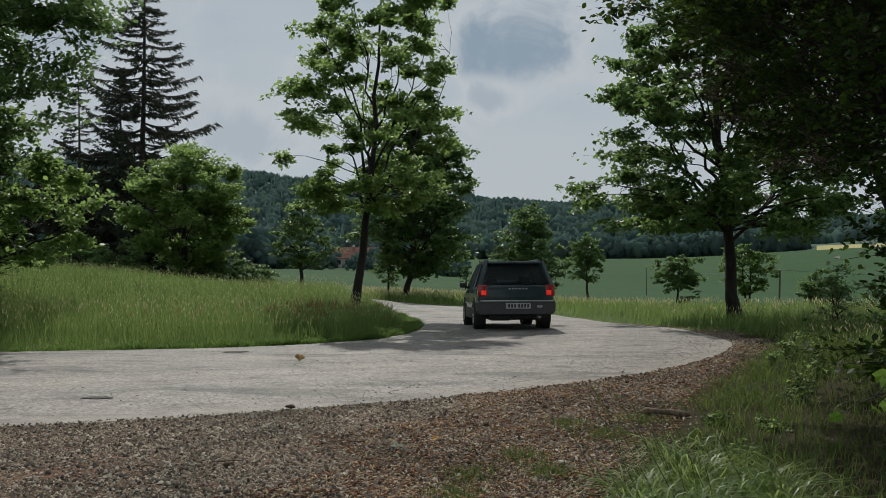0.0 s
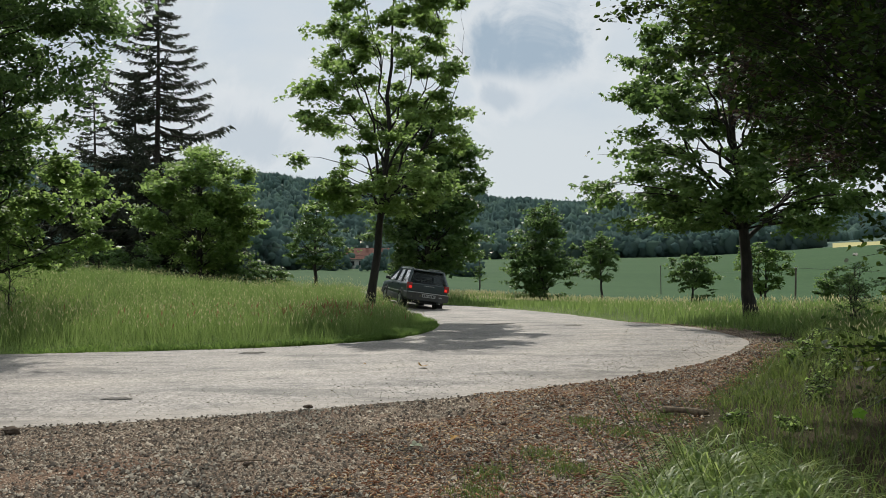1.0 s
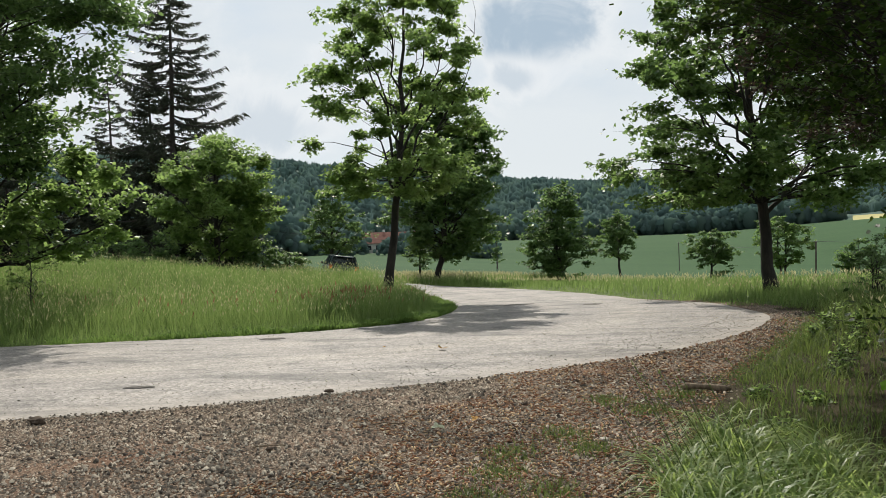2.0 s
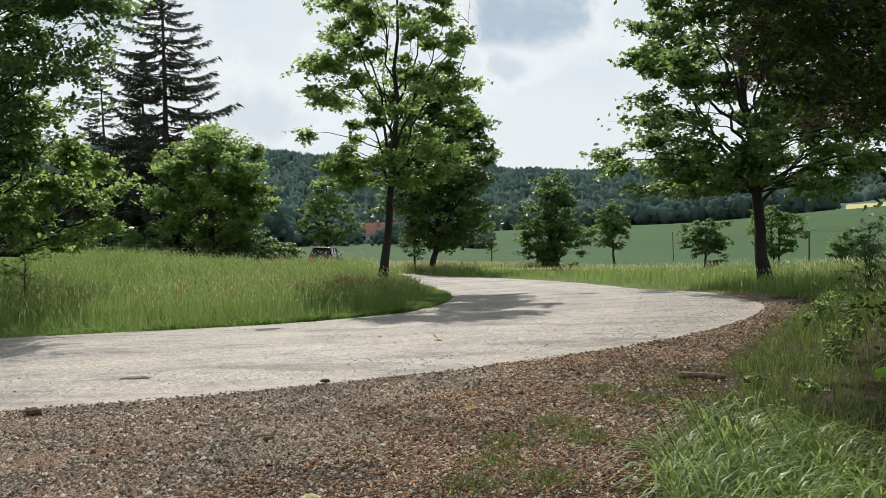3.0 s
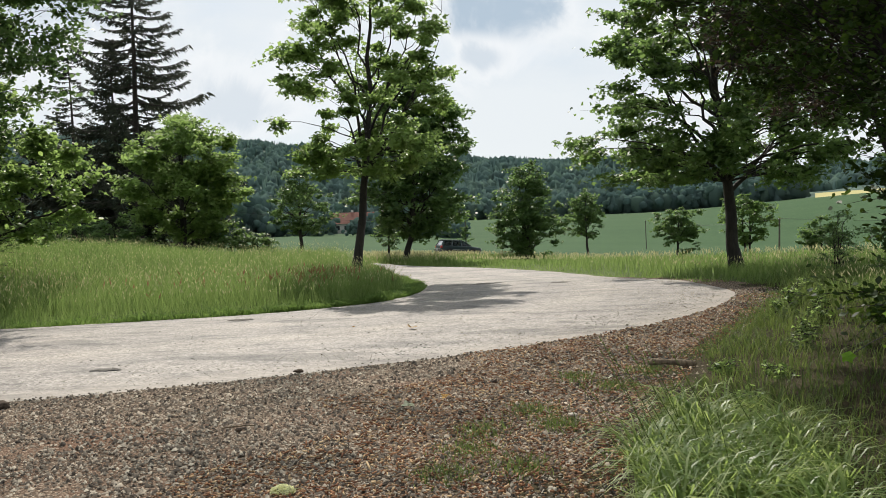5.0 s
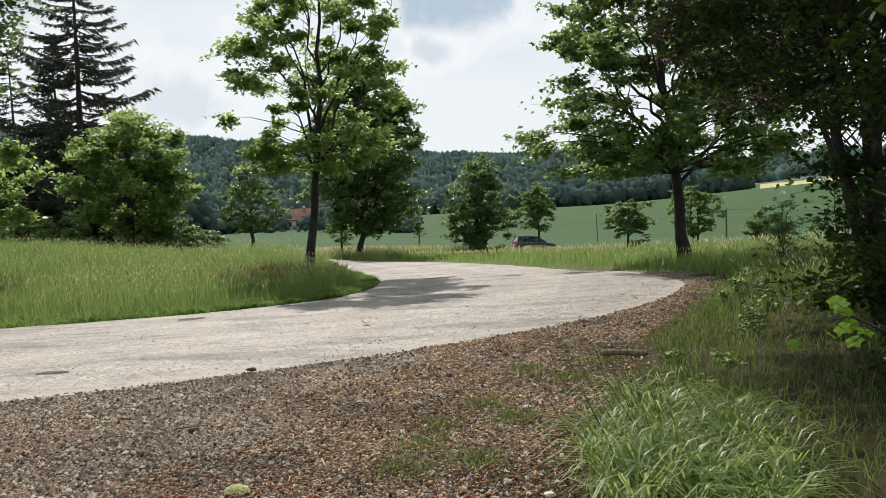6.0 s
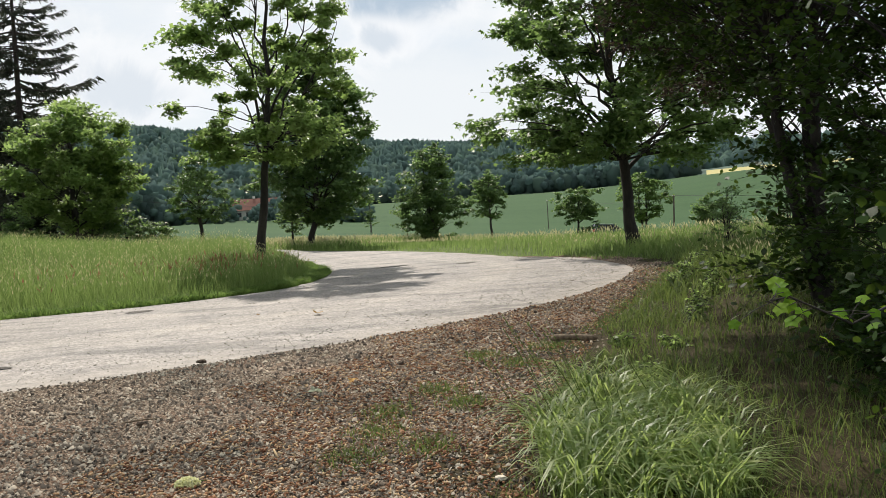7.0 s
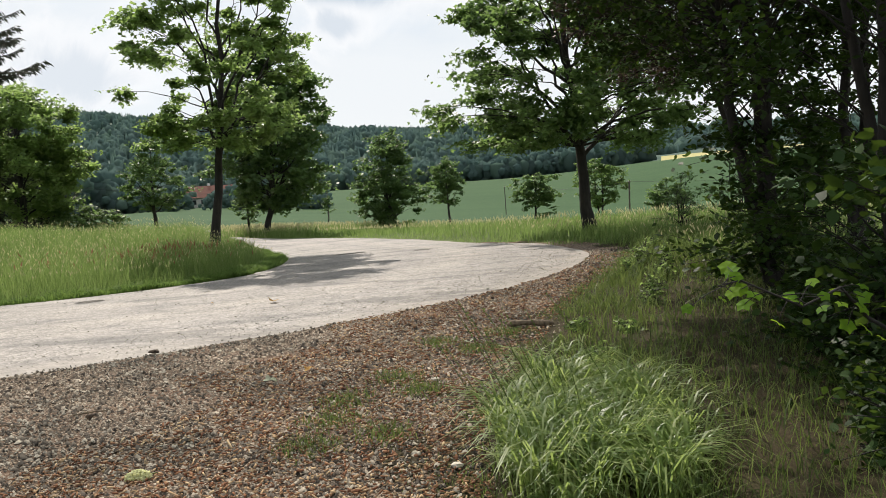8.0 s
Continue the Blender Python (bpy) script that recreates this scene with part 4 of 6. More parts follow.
def sorrel():
    """Rusty flower spikes of sorrel among the grass."""
    rng = np.random.default_rng(17)
    m = leaf_material("sorrel_spike", (0.17, 0.085, 0.05), (0.25, 0.13, 0.08), (0.34, 0.20, 0.12), (0.3, 0.15, 0.1), 0.3, 0.8, 0.0)
    n = 190
    x, y = np.concatenate([rng.normal(-3.3, 0.7, n), rng.normal(-5.5, 2.5, n // 3)]), np.concatenate([rng.normal(20.8, 1.0, n), rng.normal(19.5, 1.2, n // 3)])
    ok = ~in_road(x, y)
    x, y = x[ok], y[ok]
    tip = np.stack([x, y, ground_z(x, y) + rng.uniform(0.3, 0.62, len(x))], 1)
    v, f = seed_heads(tip, rng, 0.13)
    tagged(new("sorrel", mesh_from("sorrel", v, f, m)), "rusty sorrel spikes in the meadow", "flowers", kind="stuff")


sorrel()


def outer_verge():
    """Long grass between the bend and the valley, and on down to the lower road."""
    rng = np.random.default_rng(6)
    n = 65000
    d = 14 + 62 * rng.uniform(0, 1, n) ** 1.6
    b = np.radians(rng.uniform(-12, 36, n))
    x, y = d * np.sin(b), d * np.cos(b)
    ok = (~in_road(x, y)) & (x > np.interp(y, EDGE_O[160:259, 1], EDGE_O[160:259, 0]))
    x, y, d = x[ok], y[ok], d[ok]
    g = road_gap(x, y)
    ok = (g > 0.1) & ~((y < 19) & (x < 6.5))
    x, y, g, d = x[ok], y[ok], g[ok], d[ok]
    p = patchy(x, y, 0.3, 3.0)
    h = (0.10 + 0.34 * smoothstep(0.2, 2.4, g)) * (1 - 0.35 * smoothstep(28, 45, d)) * (1 + 0.4 * p) * rng.uniform(0.6, 1.3, len(x))
    v, f, tip = blades(x, y, h, 0.0035 + 0.00026 * d, rng, 0.45)
    tagged(new("verge_grass", mesh_from("verge_grass", v, f, M_GRASS)), "long grass on the outer verge of the bend", "grass", kind="stuff")
    pick = (h > 0.30) & (rng.uniform(0, 1, len(h)) < 0.2)
    v, f = seed_heads(tip[pick] + np.array([0, 0, 0.04]), rng, 0.03 + 0.0028 * d[pick])
    tagged(new("grass_seed_heads", mesh_from("grass_seed_heads", v, f, M_SEED)), "straw-coloured seed heads on the outer verge", "grass", kind="stuff")


outer_verge()

# the right-hand boundary of the gravel, where verge grass begins
G_EDGE = [(-60, -16), (-30, -14), (-10, -12), (-1.2, -9.0), (0.0, -3.0), (0.3, 1.5), (0.55, 4.4), (1.0, 6.1), (1.6, 7.4), (2.5, 9.6), (3.85, 12.0), (5.5, 15.0), (6.35, 17.2), (6.4, 19.0)]
G_LINE = spline(G_EDGE, 400)


def right_of_gravel(x, y):
    """How far a point lies beyond the gravel's right-hand edge (negative on the gravel)."""
    return x - np.interp(y, G_LINE[142:, 1], G_LINE[142:, 0])


def gravel():
    rng = np.random.default_rng(9)
    n_o = int(N_ROAD * 9.3 / (len(OUTER) - 1))
    o = EDGE_O[:n_o]
    far_side = spline(G_EDGE, n_o)
    k = 40
    u = np.linspace(0, 1, k)
    p = o[:, None] * (1 - u)[None, :, None] + far_side[:, None] * u[None, :, None]
    d0 = o - far_side
    d0 /= np.linalg.norm(d0, axis=1, keepdims=True)
    p[:, 0] += d0 * 0.25
    x, y = p[..., 0], p[..., 1]
    bump_z = np.array([noise.noise((a * 1.3, b * 1.3, 0)) * 0.022 + noise.noise((a * 4, b * 4, 2)) * 0.010 for a, b in zip(x.ravel(), y.ravel())]).reshape(x.shape)
    z = ground_z(x, y) + 0.016 + np.clip(bump_z, -0.012, 0.04) * np.minimum(1, np.arange(k) / 4)[None] * np.minimum(1, (k - 1 - np.arange(k)) / 3)[None]
    z[:, 0] -= 0.01
    v = np.stack([x, y, z], -1).reshape(-1, 3)
    i, j = np.meshgrid(np.arange(n_o - 1), np.arange(k - 1), indexing="ij")
    f = np.stack([i * k + j, i * k + j + 1, (i + 1) * k + j + 1, (i + 1) * k + j], -1).reshape(-1, 4)[:, ::-1]
    tagged(new("gravel_shoulder", mesh_from("gravel_shoulder", v, f[:, ::-1], M_GRAVEL, True)), "brown gravel lay-by beside the road", "gravel", kind="structure")


gravel()

# litter browns and greens, darkened to carry the thicket's deep shade
M_SHADED_LITTER = two_scale("shaded_leaf_litter", [(0.3, (0.030, 0.028, 0.014)), (0.55, (0.045, 0.040, 0.020)), (0.75, (0.050, 0.058, 0.022))], 1.6,
                     [(0.3, (0.016, 0.013, 0.008)), (0.5, (0.05, 0.038, 0.022)), (0.72, (0.11, 0.08, 0.045))], 45, 0.55, bump_s=0.9, bump_d=0.02)


def verge_soil():
    """Litter-covered soil from the gravel's edge to under the thicket, its colour darkened to stand for deep shade."""
    k, n = 26, 90
    yy = np.linspace(-9, 18.5, n)
    x0 = np.interp(yy, G_LINE[142:, 1], G_LINE[142:, 0]) - 0.35
    u = np.linspace(0, 1, k)
    x = x0[:, None] + u[None] * 9.0
    y = np.repeat(yy[:, None], k, 1)
    z = ground_z(x, y) + 0.011 + np.array([abs(noise.noise((a * 1.5, b * 1.5, 5))) * 0.05 for a, b in zip(x.ravel(), y.ravel())]).reshape(x.shape) * np.minimum(1, np.arange(k) / 4)[None]
    v = np.stack([x, y, z], -1).reshape(-1, 3)
    i, j = np.meshgrid(np.arange(n - 1), np.arange(k - 1), indexing="ij")
    f = np.stack([i * k + j, i * k + j + 1, (i + 1) * k + j + 1, (i + 1) * k + j], -1).reshape(-1, 4)
    tagged(new("verge_soil", mesh_from("verge_soil", v, f, M_SHADED_LITTER, True)), "soil with leaf litter under the thicket, darkened for its shade", "soil", kind="structure")


verge_soil()


def lower_verge():
    """Tall grass along the near side of the lower road."""
    rng = np.random.default_rng(18)
    n = 16000
    k = rng.integers(262, 400, n)
    o = EDGE_O[k] + rng.normal(0, 0.4, (n, 2))
    d = EDGE_O[k] - EDGE_I[k]
    d /= np.linalg.norm(d, axis=1, keepdims=True)
    p = o + d * rng.uniform(0.2, 5.0, n)[:, None]
    ok = ~in_road(p[:, 0], p[:, 1])
    x, y = p[ok, 0], p[ok, 1]
    h = rng.uniform(0.35, 0.75, len(x))
    v, f, tip = blades(x, y, h, np.full(len(x), 0.016), rng, 0.4)
    tagged(new("verge_grass", mesh_from("verge_grass", v, f, M_GRASS)), "tall grass beside the lower road", "grass", kind="stuff")
    pick = rng.uniform(0, 1, len(x)) < 0.3
    v, f = seed_heads(tip[pick], rng, 0.2)
    tagged(new("grass_seed_heads", mesh_from("grass_seed_heads", v, f, M_SEED)), "straw-coloured seed heads beside the lower road", "grass", kind="stuff")


lower_verge()

M_STONE = leaf_material("gravel_stone", (0.030, 0.025, 0.023), (0.122, 0.101, 0.089), (0.42, 0.37, 0.33), (0.1, 0.08, 0.06), 0.0, 0.85, 0.1)
M_GRIT = leaf_material("chipping", (0.22, 0.20, 0.175), (0.33, 0.31, 0.28), (0.52, 0.49, 0.45), (0.1, 0.1, 0.1), 0.0, 0.85, 0.1)
M_CHIP = leaf_material("bark_chip", (0.12, 0.054, 0.035), (0.225, 0.118, 0.074), (0.44, 0.33, 0.22), (0.2, 0.1, 0.05), 0.0, 0.85, 0.05)


def loose_gravel():
    rng = np.random.default_rng(10)
    n = 120000
    y = 3.2 + 14 * rng.uniform(0, 1, n) ** 1.7
    x = (rng.uniform(-0.62, 0.5, n)) * (y + 1.5)
    side = right_of_gravel(x, y)
    ok = (~in_road(x, y)) & (side < rng.normal(0.1, 0.25, n)) & (y < np.interp(x, EDGE_O[:200, 0], EDGE_O[:200, 1], right=20) + 0.05)
    x, y = x[ok], y[ok]
    # half-buried chips: a ragged foot and a crooked top
    oct_v = np.array([[1, 0, -0.4], [0.1, 1, -0.4], [-1, 0, -0.4], [0, -1, -0.4], [0.35, 0.2, 0.9], [-0.35, -0.1, 0.8]], float)
    oct_f = np.array([[0, 1, 4], [1, 2, 5], [1, 5, 4], [2, 3, 5], [3, 0, 4], [3, 4, 5]])
    m = len(x)
    s = 0.0048 + 0.014 * rng.uniform(0, 1, m) ** 4.5 + 0.0005 * y
    shape = rng.uniform(0.6, 1.4, (m, 6, 1)) * oct_v[None] * np.stack([s * rng.uniform(0.8, 1.6, m), s, s * rng.uniform(0.5, 0.95, m)], 1)[:, None]
    a = rng.uniform(0, 6.28, m)
    c, sn = np.cos(a)[:, None], np.sin(a)[:, None]
    vx, vy = shape[..., 0] * c - shape[..., 1] * sn, shape[..., 0] * sn + shape[..., 1] * c
    z = 0.022 + rng.uniform(-0.006, 0.012, m)
    v = np.stack([vx + x[:, None], vy + y[:, None], shape[..., 2] + z[:, None]], -1).reshape(-1, 3)
    f = (np.arange(m)[:, None, None] * 6 + oct_f[None]).reshape(-1, 3)
    tagged(new("loose_gravel", mesh_from("loose_gravel", v, f, M_STONE)), "loose grey-brown gravel stones", "gravel", kind="stuff")
    # reddish bark litter, thicker along the middle of the lay-by
    n = 32000
    y = 4.0 + 12 * rng.uniform(0, 1, n) ** 1.3
    x = rng.uniform(-0.45, 0.5, n) * (y + 1)
    side = right_of_gravel(x, y)
    p = patchy(x, y, 0.7, 8.0)
    ok = (~in_road(x, y)) & (side < 0.3) & (side > -2.6 + p * 1.5) & (y < np.interp(x, EDGE_O[:200, 0], EDGE_O[:200, 1], right=20) - 0.05)
    x, y = x[ok], y[ok]
    m = len(x)
    a = rng.uniform(0, 6.28, m)
    L = rng.uniform(0.004, 0.016, m) * (1 + 1.5 * (rng.uniform(0, 1, m) > 0.96)) + 0.0006 * y
    W = rng.uniform(0.0018, 0.005, m) + 0.0003 * y
    d = np.stack([np.cos(a), np.sin(a), rng.normal(0, 0.25, m)], 1)
    t = np.stack([-np.sin(a), np.cos(a), rng.normal(0, 0.3, m)], 1)
    c0 = np.stack([x, y, np.full(m, 0.036) + rng.uniform(0, 0.012, m)], 1)
    L, W = L[:, None], W[:, None]
    top = [c0 - d * L - t * W, c0 + d * L - t * W * 0.7, c0 + d * L * 0.9 + t * W, c0 - d * L + t * W * 0.8]
    v = np.stack(top + [q - np.array([0, 0, 0.006]) for q in top], 1).reshape(-1, 3)
    q = np.array([[0, 1, 2, 3], [0, 4, 5, 1], [1, 5, 6, 2], [2, 6, 7, 3], [3, 7, 4, 0]])
    f = (np.arange(m)[:, None, None] * 8 + q[None]).reshape(-1, 4)
    tagged(new("bark_litter", mesh_from("bark_litter", v, f, M_CHIP)), "reddish-brown bark chips and dry twigs", "litter", kind="stuff")


loose_gravel()


def road_grit():
    """Loose chippings scattered over the worn asphalt, thicker towards the edges."""
    rng = np.random.default_rng(14)
    n = 4200
    k = rng.integers(40, 185, n)
    u = np.where(rng.uniform(0, 1, n) < 0.5, rng.uniform(0.03, 0.97, n), np.abs(rng.normal(0, 0.10, n)) + 0.02)
    f0 = rng.uniform(0, 1, n)[:, None]
    o, i2 = EDGE_O[k] * (1 - f0) + EDGE_O[k + 1] * f0, EDGE_I[k] * (1 - f0) + EDGE_I[k + 1] * f0
    u = np.clip(u, 0.02, 0.98)
    p = o * (1 - u)[:, None] + i2 * u[:, None]
    ok = (p[:, 0] > -14) & (p[:, 1] < 24)
    p, u = p[ok], u[ok]
    m = len(p)
    z = ground_z(p[:, 0], p[:, 1]) + 0.014 + 0.03 * np.minimum(1, np.minimum(u, 1 - u) * 8) + 0.03 * np.sin(np.pi * u)
    oct_v = np.array([[1, 0, 0], [-1, 0, 0], [0, 1, 0], [0, -1, 0], [0, 0, 1], [0, 0, -1]], float)
    oct_f = np.array([[0, 2, 4], [2, 1, 4], [1, 3, 4], [3, 0, 4], [2, 0, 5], [1, 2, 5], [3, 1, 5], [0, 3, 5]])
    s = 0.004 + 0.009 * rng.uniform(0, 1, m) ** 5 + 0.0002 * p[:, 1]
    v = rng.uniform(0.6, 1.4, (m, 6, 1)) * oct_v[None] * np.stack([s * 1.2, s, s * 0.6], 1)[:, None] + np.stack([p[:, 0], p[:, 1], z], 1)[:, None]
    f = (np.arange(m)[:, None, None] * 6 + oct_f[None]).reshape(-1, 3)
    tagged(new("road_grit", mesh_from("road_grit", v.reshape(-1, 3), f, M_GRIT)), "loose chippings on the worn road", "gravel", kind="stuff")


road_grit()


def near_verge():
    """Grass between the lay-by and the thicket."""
    rng = np.random.default_rng(12)
    n = 68000
    y = 2.4 + 16 * rng.uniform(0, 1, n) ** 1.35
    x = np.interp(y, G_LINE[142:, 1], G_LINE[142:, 0]) + rng.uniform(-0.9, 4.2, n)
    side = right_of_gravel(x, y)
    p = patchy(x, y, 1.1, 4.0)
    ok = (np.hypot(x - 2.1, y - 8.5) > 0.5) & (side > 0.0 + 0.55 * rng.uniform(-1, 1, len(x)) ** 3 - 0.7 * p) & (rng.uniform(0, 1, n) < 0.35 + 0.7 * smoothstep(-0.25, 0.3, p) + 0.3 * (y < 6.5)) & (x > 0.35) & ~in_road(x, y)
    ok &= rng.uniform(0, 1, n) < np.where(x > 0.34 * y + 0.55, 0.5, 1.0)
    x, y, side = x[ok], y[ok], side[ok]
    h = (0.05 + 0.13 * smoothstep(-0.1, 0.9, side)) * rng.uniform(0.4, 1.8, len(x)) * (1 + 0.8 * smoothstep(9, 15, y))
    v, f, tip = blades(x, y, h, 0.0022 + 0.00025 * y, rng, 0.75)
    tagged(new("verge_grass", mesh_from("verge_grass", v, f, M_GRASS_N)), "bright green grass between gravel and thicket", "grass", kind="stuff")
    # broad arching blades, fanning out of tufts
    n, tufts = 3600, 70
    ta, tr_ = rng.uniform(0, 6.28, tufts), np.sqrt(rng.uniform(0, 1, tufts))
    tx, ty, ts = 1.52 + tr_ * (0.52 * np.cos(ta) + 0.22 * np.sin(ta)), 4.8 + tr_ * 1.25 * np.sin(ta), rng.uniform(0.4, 1.1, tufts)
    tk = rng.integers(0, tufts, n)
    x, y = tx[tk] + rng.normal(0, 0.05, n), ty[tk] + rng.normal(0, 0.05, n)
    base = np.stack([x, y, np.zeros(n)], 1)
    az = rng.uniform(0, 6.28, n)
    out = np.stack([np.cos(az), np.sin(az), 0 * az], 1)
    L = (rng.uniform(0.25, 0.66, n) * ts[tk])[:, None]
    sd = np.stack([-np.sin(az), np.cos(az), 0 * az], 1)
    rows = []
    for t, hh, oo, ww in ((0, 0, 0, 0.8), (0.3, 0.38, 0.09, 1.0), (0.55, 0.57, 0.27, 0.95), (0.8, 0.60, 0.52, 0.65), (1.0, 0.48, 0.76, 0.08)):
        c = base + np.array([0, 0, 1.0]) * L * hh + out * L * oo
        rows += [c - sd * 0.0054 * ww, c + sd * 0.0054 * ww]
    v = np.stack(rows, 1).reshape(-1, 3)
    q = np.array([[0, 1, 3, 2], [2, 3, 5, 4], [4, 5, 7, 6], [6, 7, 9, 8]])
    f = (np.arange(n)[:, None, None] * 10 + q[None]).reshape(-1, 4)
    tagged(new("lush_grass", mesh_from("lush_grass", v, f, M_GRASS_L)), "lush clump of broad arching grass blades", "grass", kind="stuff")
    # small weeds creeping over the gravel
    n = 3000
    cx = np.array([0.05, -0.1, 1.15, 1.45, 0.75, 0.35, 1.9, 0.6, 0.15])
    cy = np.array([5.85, 5.3, 8.4, 7.85, 6.5, 5.4, 8.6, 7.0, 6.4])
    k = rng.integers(0, len(cx), n)
    x, y = cx[k] + rng.normal(0, 0.11, n), cy[k] + rng.normal(0, 0.13, n)
    v, f, tip = blades(x, y, rng.uniform(0.03, 0.10, n), np.full(n, 0.003), rng, 0.8, z=np.full(n, 0.03))
    tagged(new("gravel_weeds", mesh_from("gravel_weeds", v, f, M_GRASS_N)), "sparse weeds growing through the gravel", "weeds", kind="stuff")


near_verge()


# ---- small things on the ground ----
def lump(name, x, y, size, mat, label, category, seed, flat=0.6, z=0.03):
    """A rounded, uneven stone or clod."""
    rng = np.random.default_rng(seed)
    v, f = ico(3)
    w = np.array([0.72 + 0.4 * noise.noise(Vector(p) * 1.9 + Vector((seed, 0, 0))) + 0.22 * noise.noise(Vector(p) * 5 + Vector((seed, 3, 0))) for p in v])
    v = v * w[:, None] * np.array([size * rng.uniform(0.9, 1.3), size, size * flat])
    ob = new(name, mesh_from(name, v, f, mat, True))
    ob.location = (x, y, z + size * flat * 0.5)
    ob.rotation_euler = (0, 0, rng.uniform(0, 6))
    return tagged(ob, label, category)


M_PALE = two_scale("pale_stone", [(0.3, (0.42, 0.38, 0.30)), (0.7, (0.56, 0.51, 0.42))], 20, [(0.3, (0.36, 0.32, 0.26)), (0.7, (0.6, 0.56, 0.48))], 160, 0.5)
M_DARKST = two_scale("dark_clod", [(0.3, (0.06, 0.046, 0.034)), (0.7, (0.11, 0.085, 0.065))], 12, [(0.3, (0.04, 0.03, 0.022)), (0.7, (0.14, 0.11, 0.085))], 90, 0.5)
lump("stone", 0.88, 6.72, 0.042, M_PALE, "pale rounded stone lying on the gravel", "stone", 1)
lump("stone", 0.70, 4.62, 0.045, M_PALE, "flat pale stone at the grass edge", "stone", 2, 0.35)
lump("clod", -4.35, 8.05, 0.10, M_DARKST, "dark clod of earth on the road's edge", "clod", 3, 0.5)
lump("clod", -1.75, 9.35, 0.05, M_DARKST, "dark lump at the road's edge", "clod", 4)
for k, (bx, by, bs) in enumerate([(4.3, 13.1, 0.06), (4.6, 13.5, 0.05), (4.5, 12.9, 0.045), (4.95, 13.9, 0.05), (5.3, 14.4, 0.05), (3.7, 12.4, 0.04), (0.35, 8.3, 0.045), (-0.55, 6.6, 0.04), (-1.75, 6.7, 0.05), (1.0, 9.6, 0.04), (2.3, 11.2, 0.045), (0.2, 7.2, 0.035)]):
    tagged(lump("clod", bx, by, bs * 0.7, M_DARKST, "small dark clod on the gravel", "clod", 10 + k, 0.7), group="clods on the gravel")

M_PATCH = two_scale("broken_asphalt", [(0.3, (0.09, 0.083, 0.074)), (0.7, (0.15, 0.14, 0.125))], 6, [(0.3, (0.06, 0.055, 0.048)), (0.7, (0.2, 0.185, 0.165))], 70, 0.55, bump_s=0.9)


def patch(x, y, sx, sy, seed, turn=0.0):
    """A ragged shallow break in the road's surface, with crumbled rim."""
    rng = np.random.default_rng(seed)
    bm = bmesh.new()
    n = 30
    ph = rng.uniform(0, 6.28, 4)
    rings = []
    for k, (u, dz) in enumerate(((1.0, 0.004), (0.88, 0.010), (0.7, 0.005), (0.0, 0.004))):
        if u == 0:
            c = bm.verts.new((0, 0, dz))
            continue
        rr = []
        for j in range(n):
            a = j / n * 6.2832
            r = u * (1 + 0.22 * math.sin(2 * a + ph[0]) + 0.14 * math.sin(5 * a + ph[1]) + 0.10 * math.sin(9 * a + ph[2]))
            rr.append(bm.verts.new((sx * r * math.cos(a), sy * r * math.sin(a), dz)))
        rings.append(rr)
    for a, b in zip(rings, rings[1:]):
        for j in range(n):
            bm.faces.new((a[j], a[(j + 1) % n], b[(j + 1) % n], b[j]))
    for j in range(n):
        bm.faces.new((rings[-1][j], rings[-1][(j + 1) % n], c))
    me = bpy.data.meshes.new("pothole")
    bm.to_mesh(me)
    bm.free()
    me.materials.append(M_PATCH)
    ob = new("pothole", me)
    # rest on the crowned surface of the road
    i = int(np.argmin(((EDGE_O - (x, y)) ** 2).sum(1)))
    wdt = np.linalg.norm(EDGE_O[i] - EDGE_I[i])
    u = min(1.0, np.linalg.norm(EDGE_O[i] - (x, y)) / wdt)
    ob.matrix_world = pose(x, y, float(ground_z(x, y)) + 0.014 + 0.03 * min(1, min(u, 1 - u) * 8) + 0.03 * math.sin(math.pi * u), 0, 0, turn)
    return tagged(ob, "ragged dark break in the worn road surface", "pothole", "breaks in the road", "structure")


for k, (px, py, sx, sy, tu) in enumerate([(-4.1, 9.9, 0.15, 0.09, 0), (-3.75, 14.9, 0.26, 0.12, 10), (0.9, 22.6, 0.35, 0.2, 20), (2.6, 20.8, 0.25, 0.16, 30)]):
    patch(px, py, sx, sy, 20 + k, tu)

M_STICK = bark_material("dead_wood", (0.10, 0.07, 0.045), (0.26, 0.20, 0.13), 30)


def stick(name, x, y, length, r, turn, label, seed, z=0.045):
    rng = np.random.default_rng(seed)
    t = np.linspace(0, 1, 10)
    p = np.stack([(t - 0.5) * length, np.cumsum(rng.normal(0, 0.014, 10)), 0.012 * np.sin(t * 5) + rng.normal(0, 0.003, 10)], 1)
    bag = Bag()
    bag.add(*tube(p, r * (1 + 0.18 * np.sin(t * 9 + seed)) * np.concatenate([[0.35], np.ones(8), [0.3]]), 8))
    if length > 0.3:
        bag.add(*tube(np.array([p[6], p[6] + np.array([0.05, 0.06, 0.02]), p[6] + np.array([0.09, 0.13, 0.025])]), [r * 0.5, r * 0.35, r * 0.1], 5))
    ob = new(name, bag.mesh(name, M_STICK, True))
    ob.matrix_world = pose(x, y, z, 0, 0, turn)
    return tagged(ob, label, "stick")


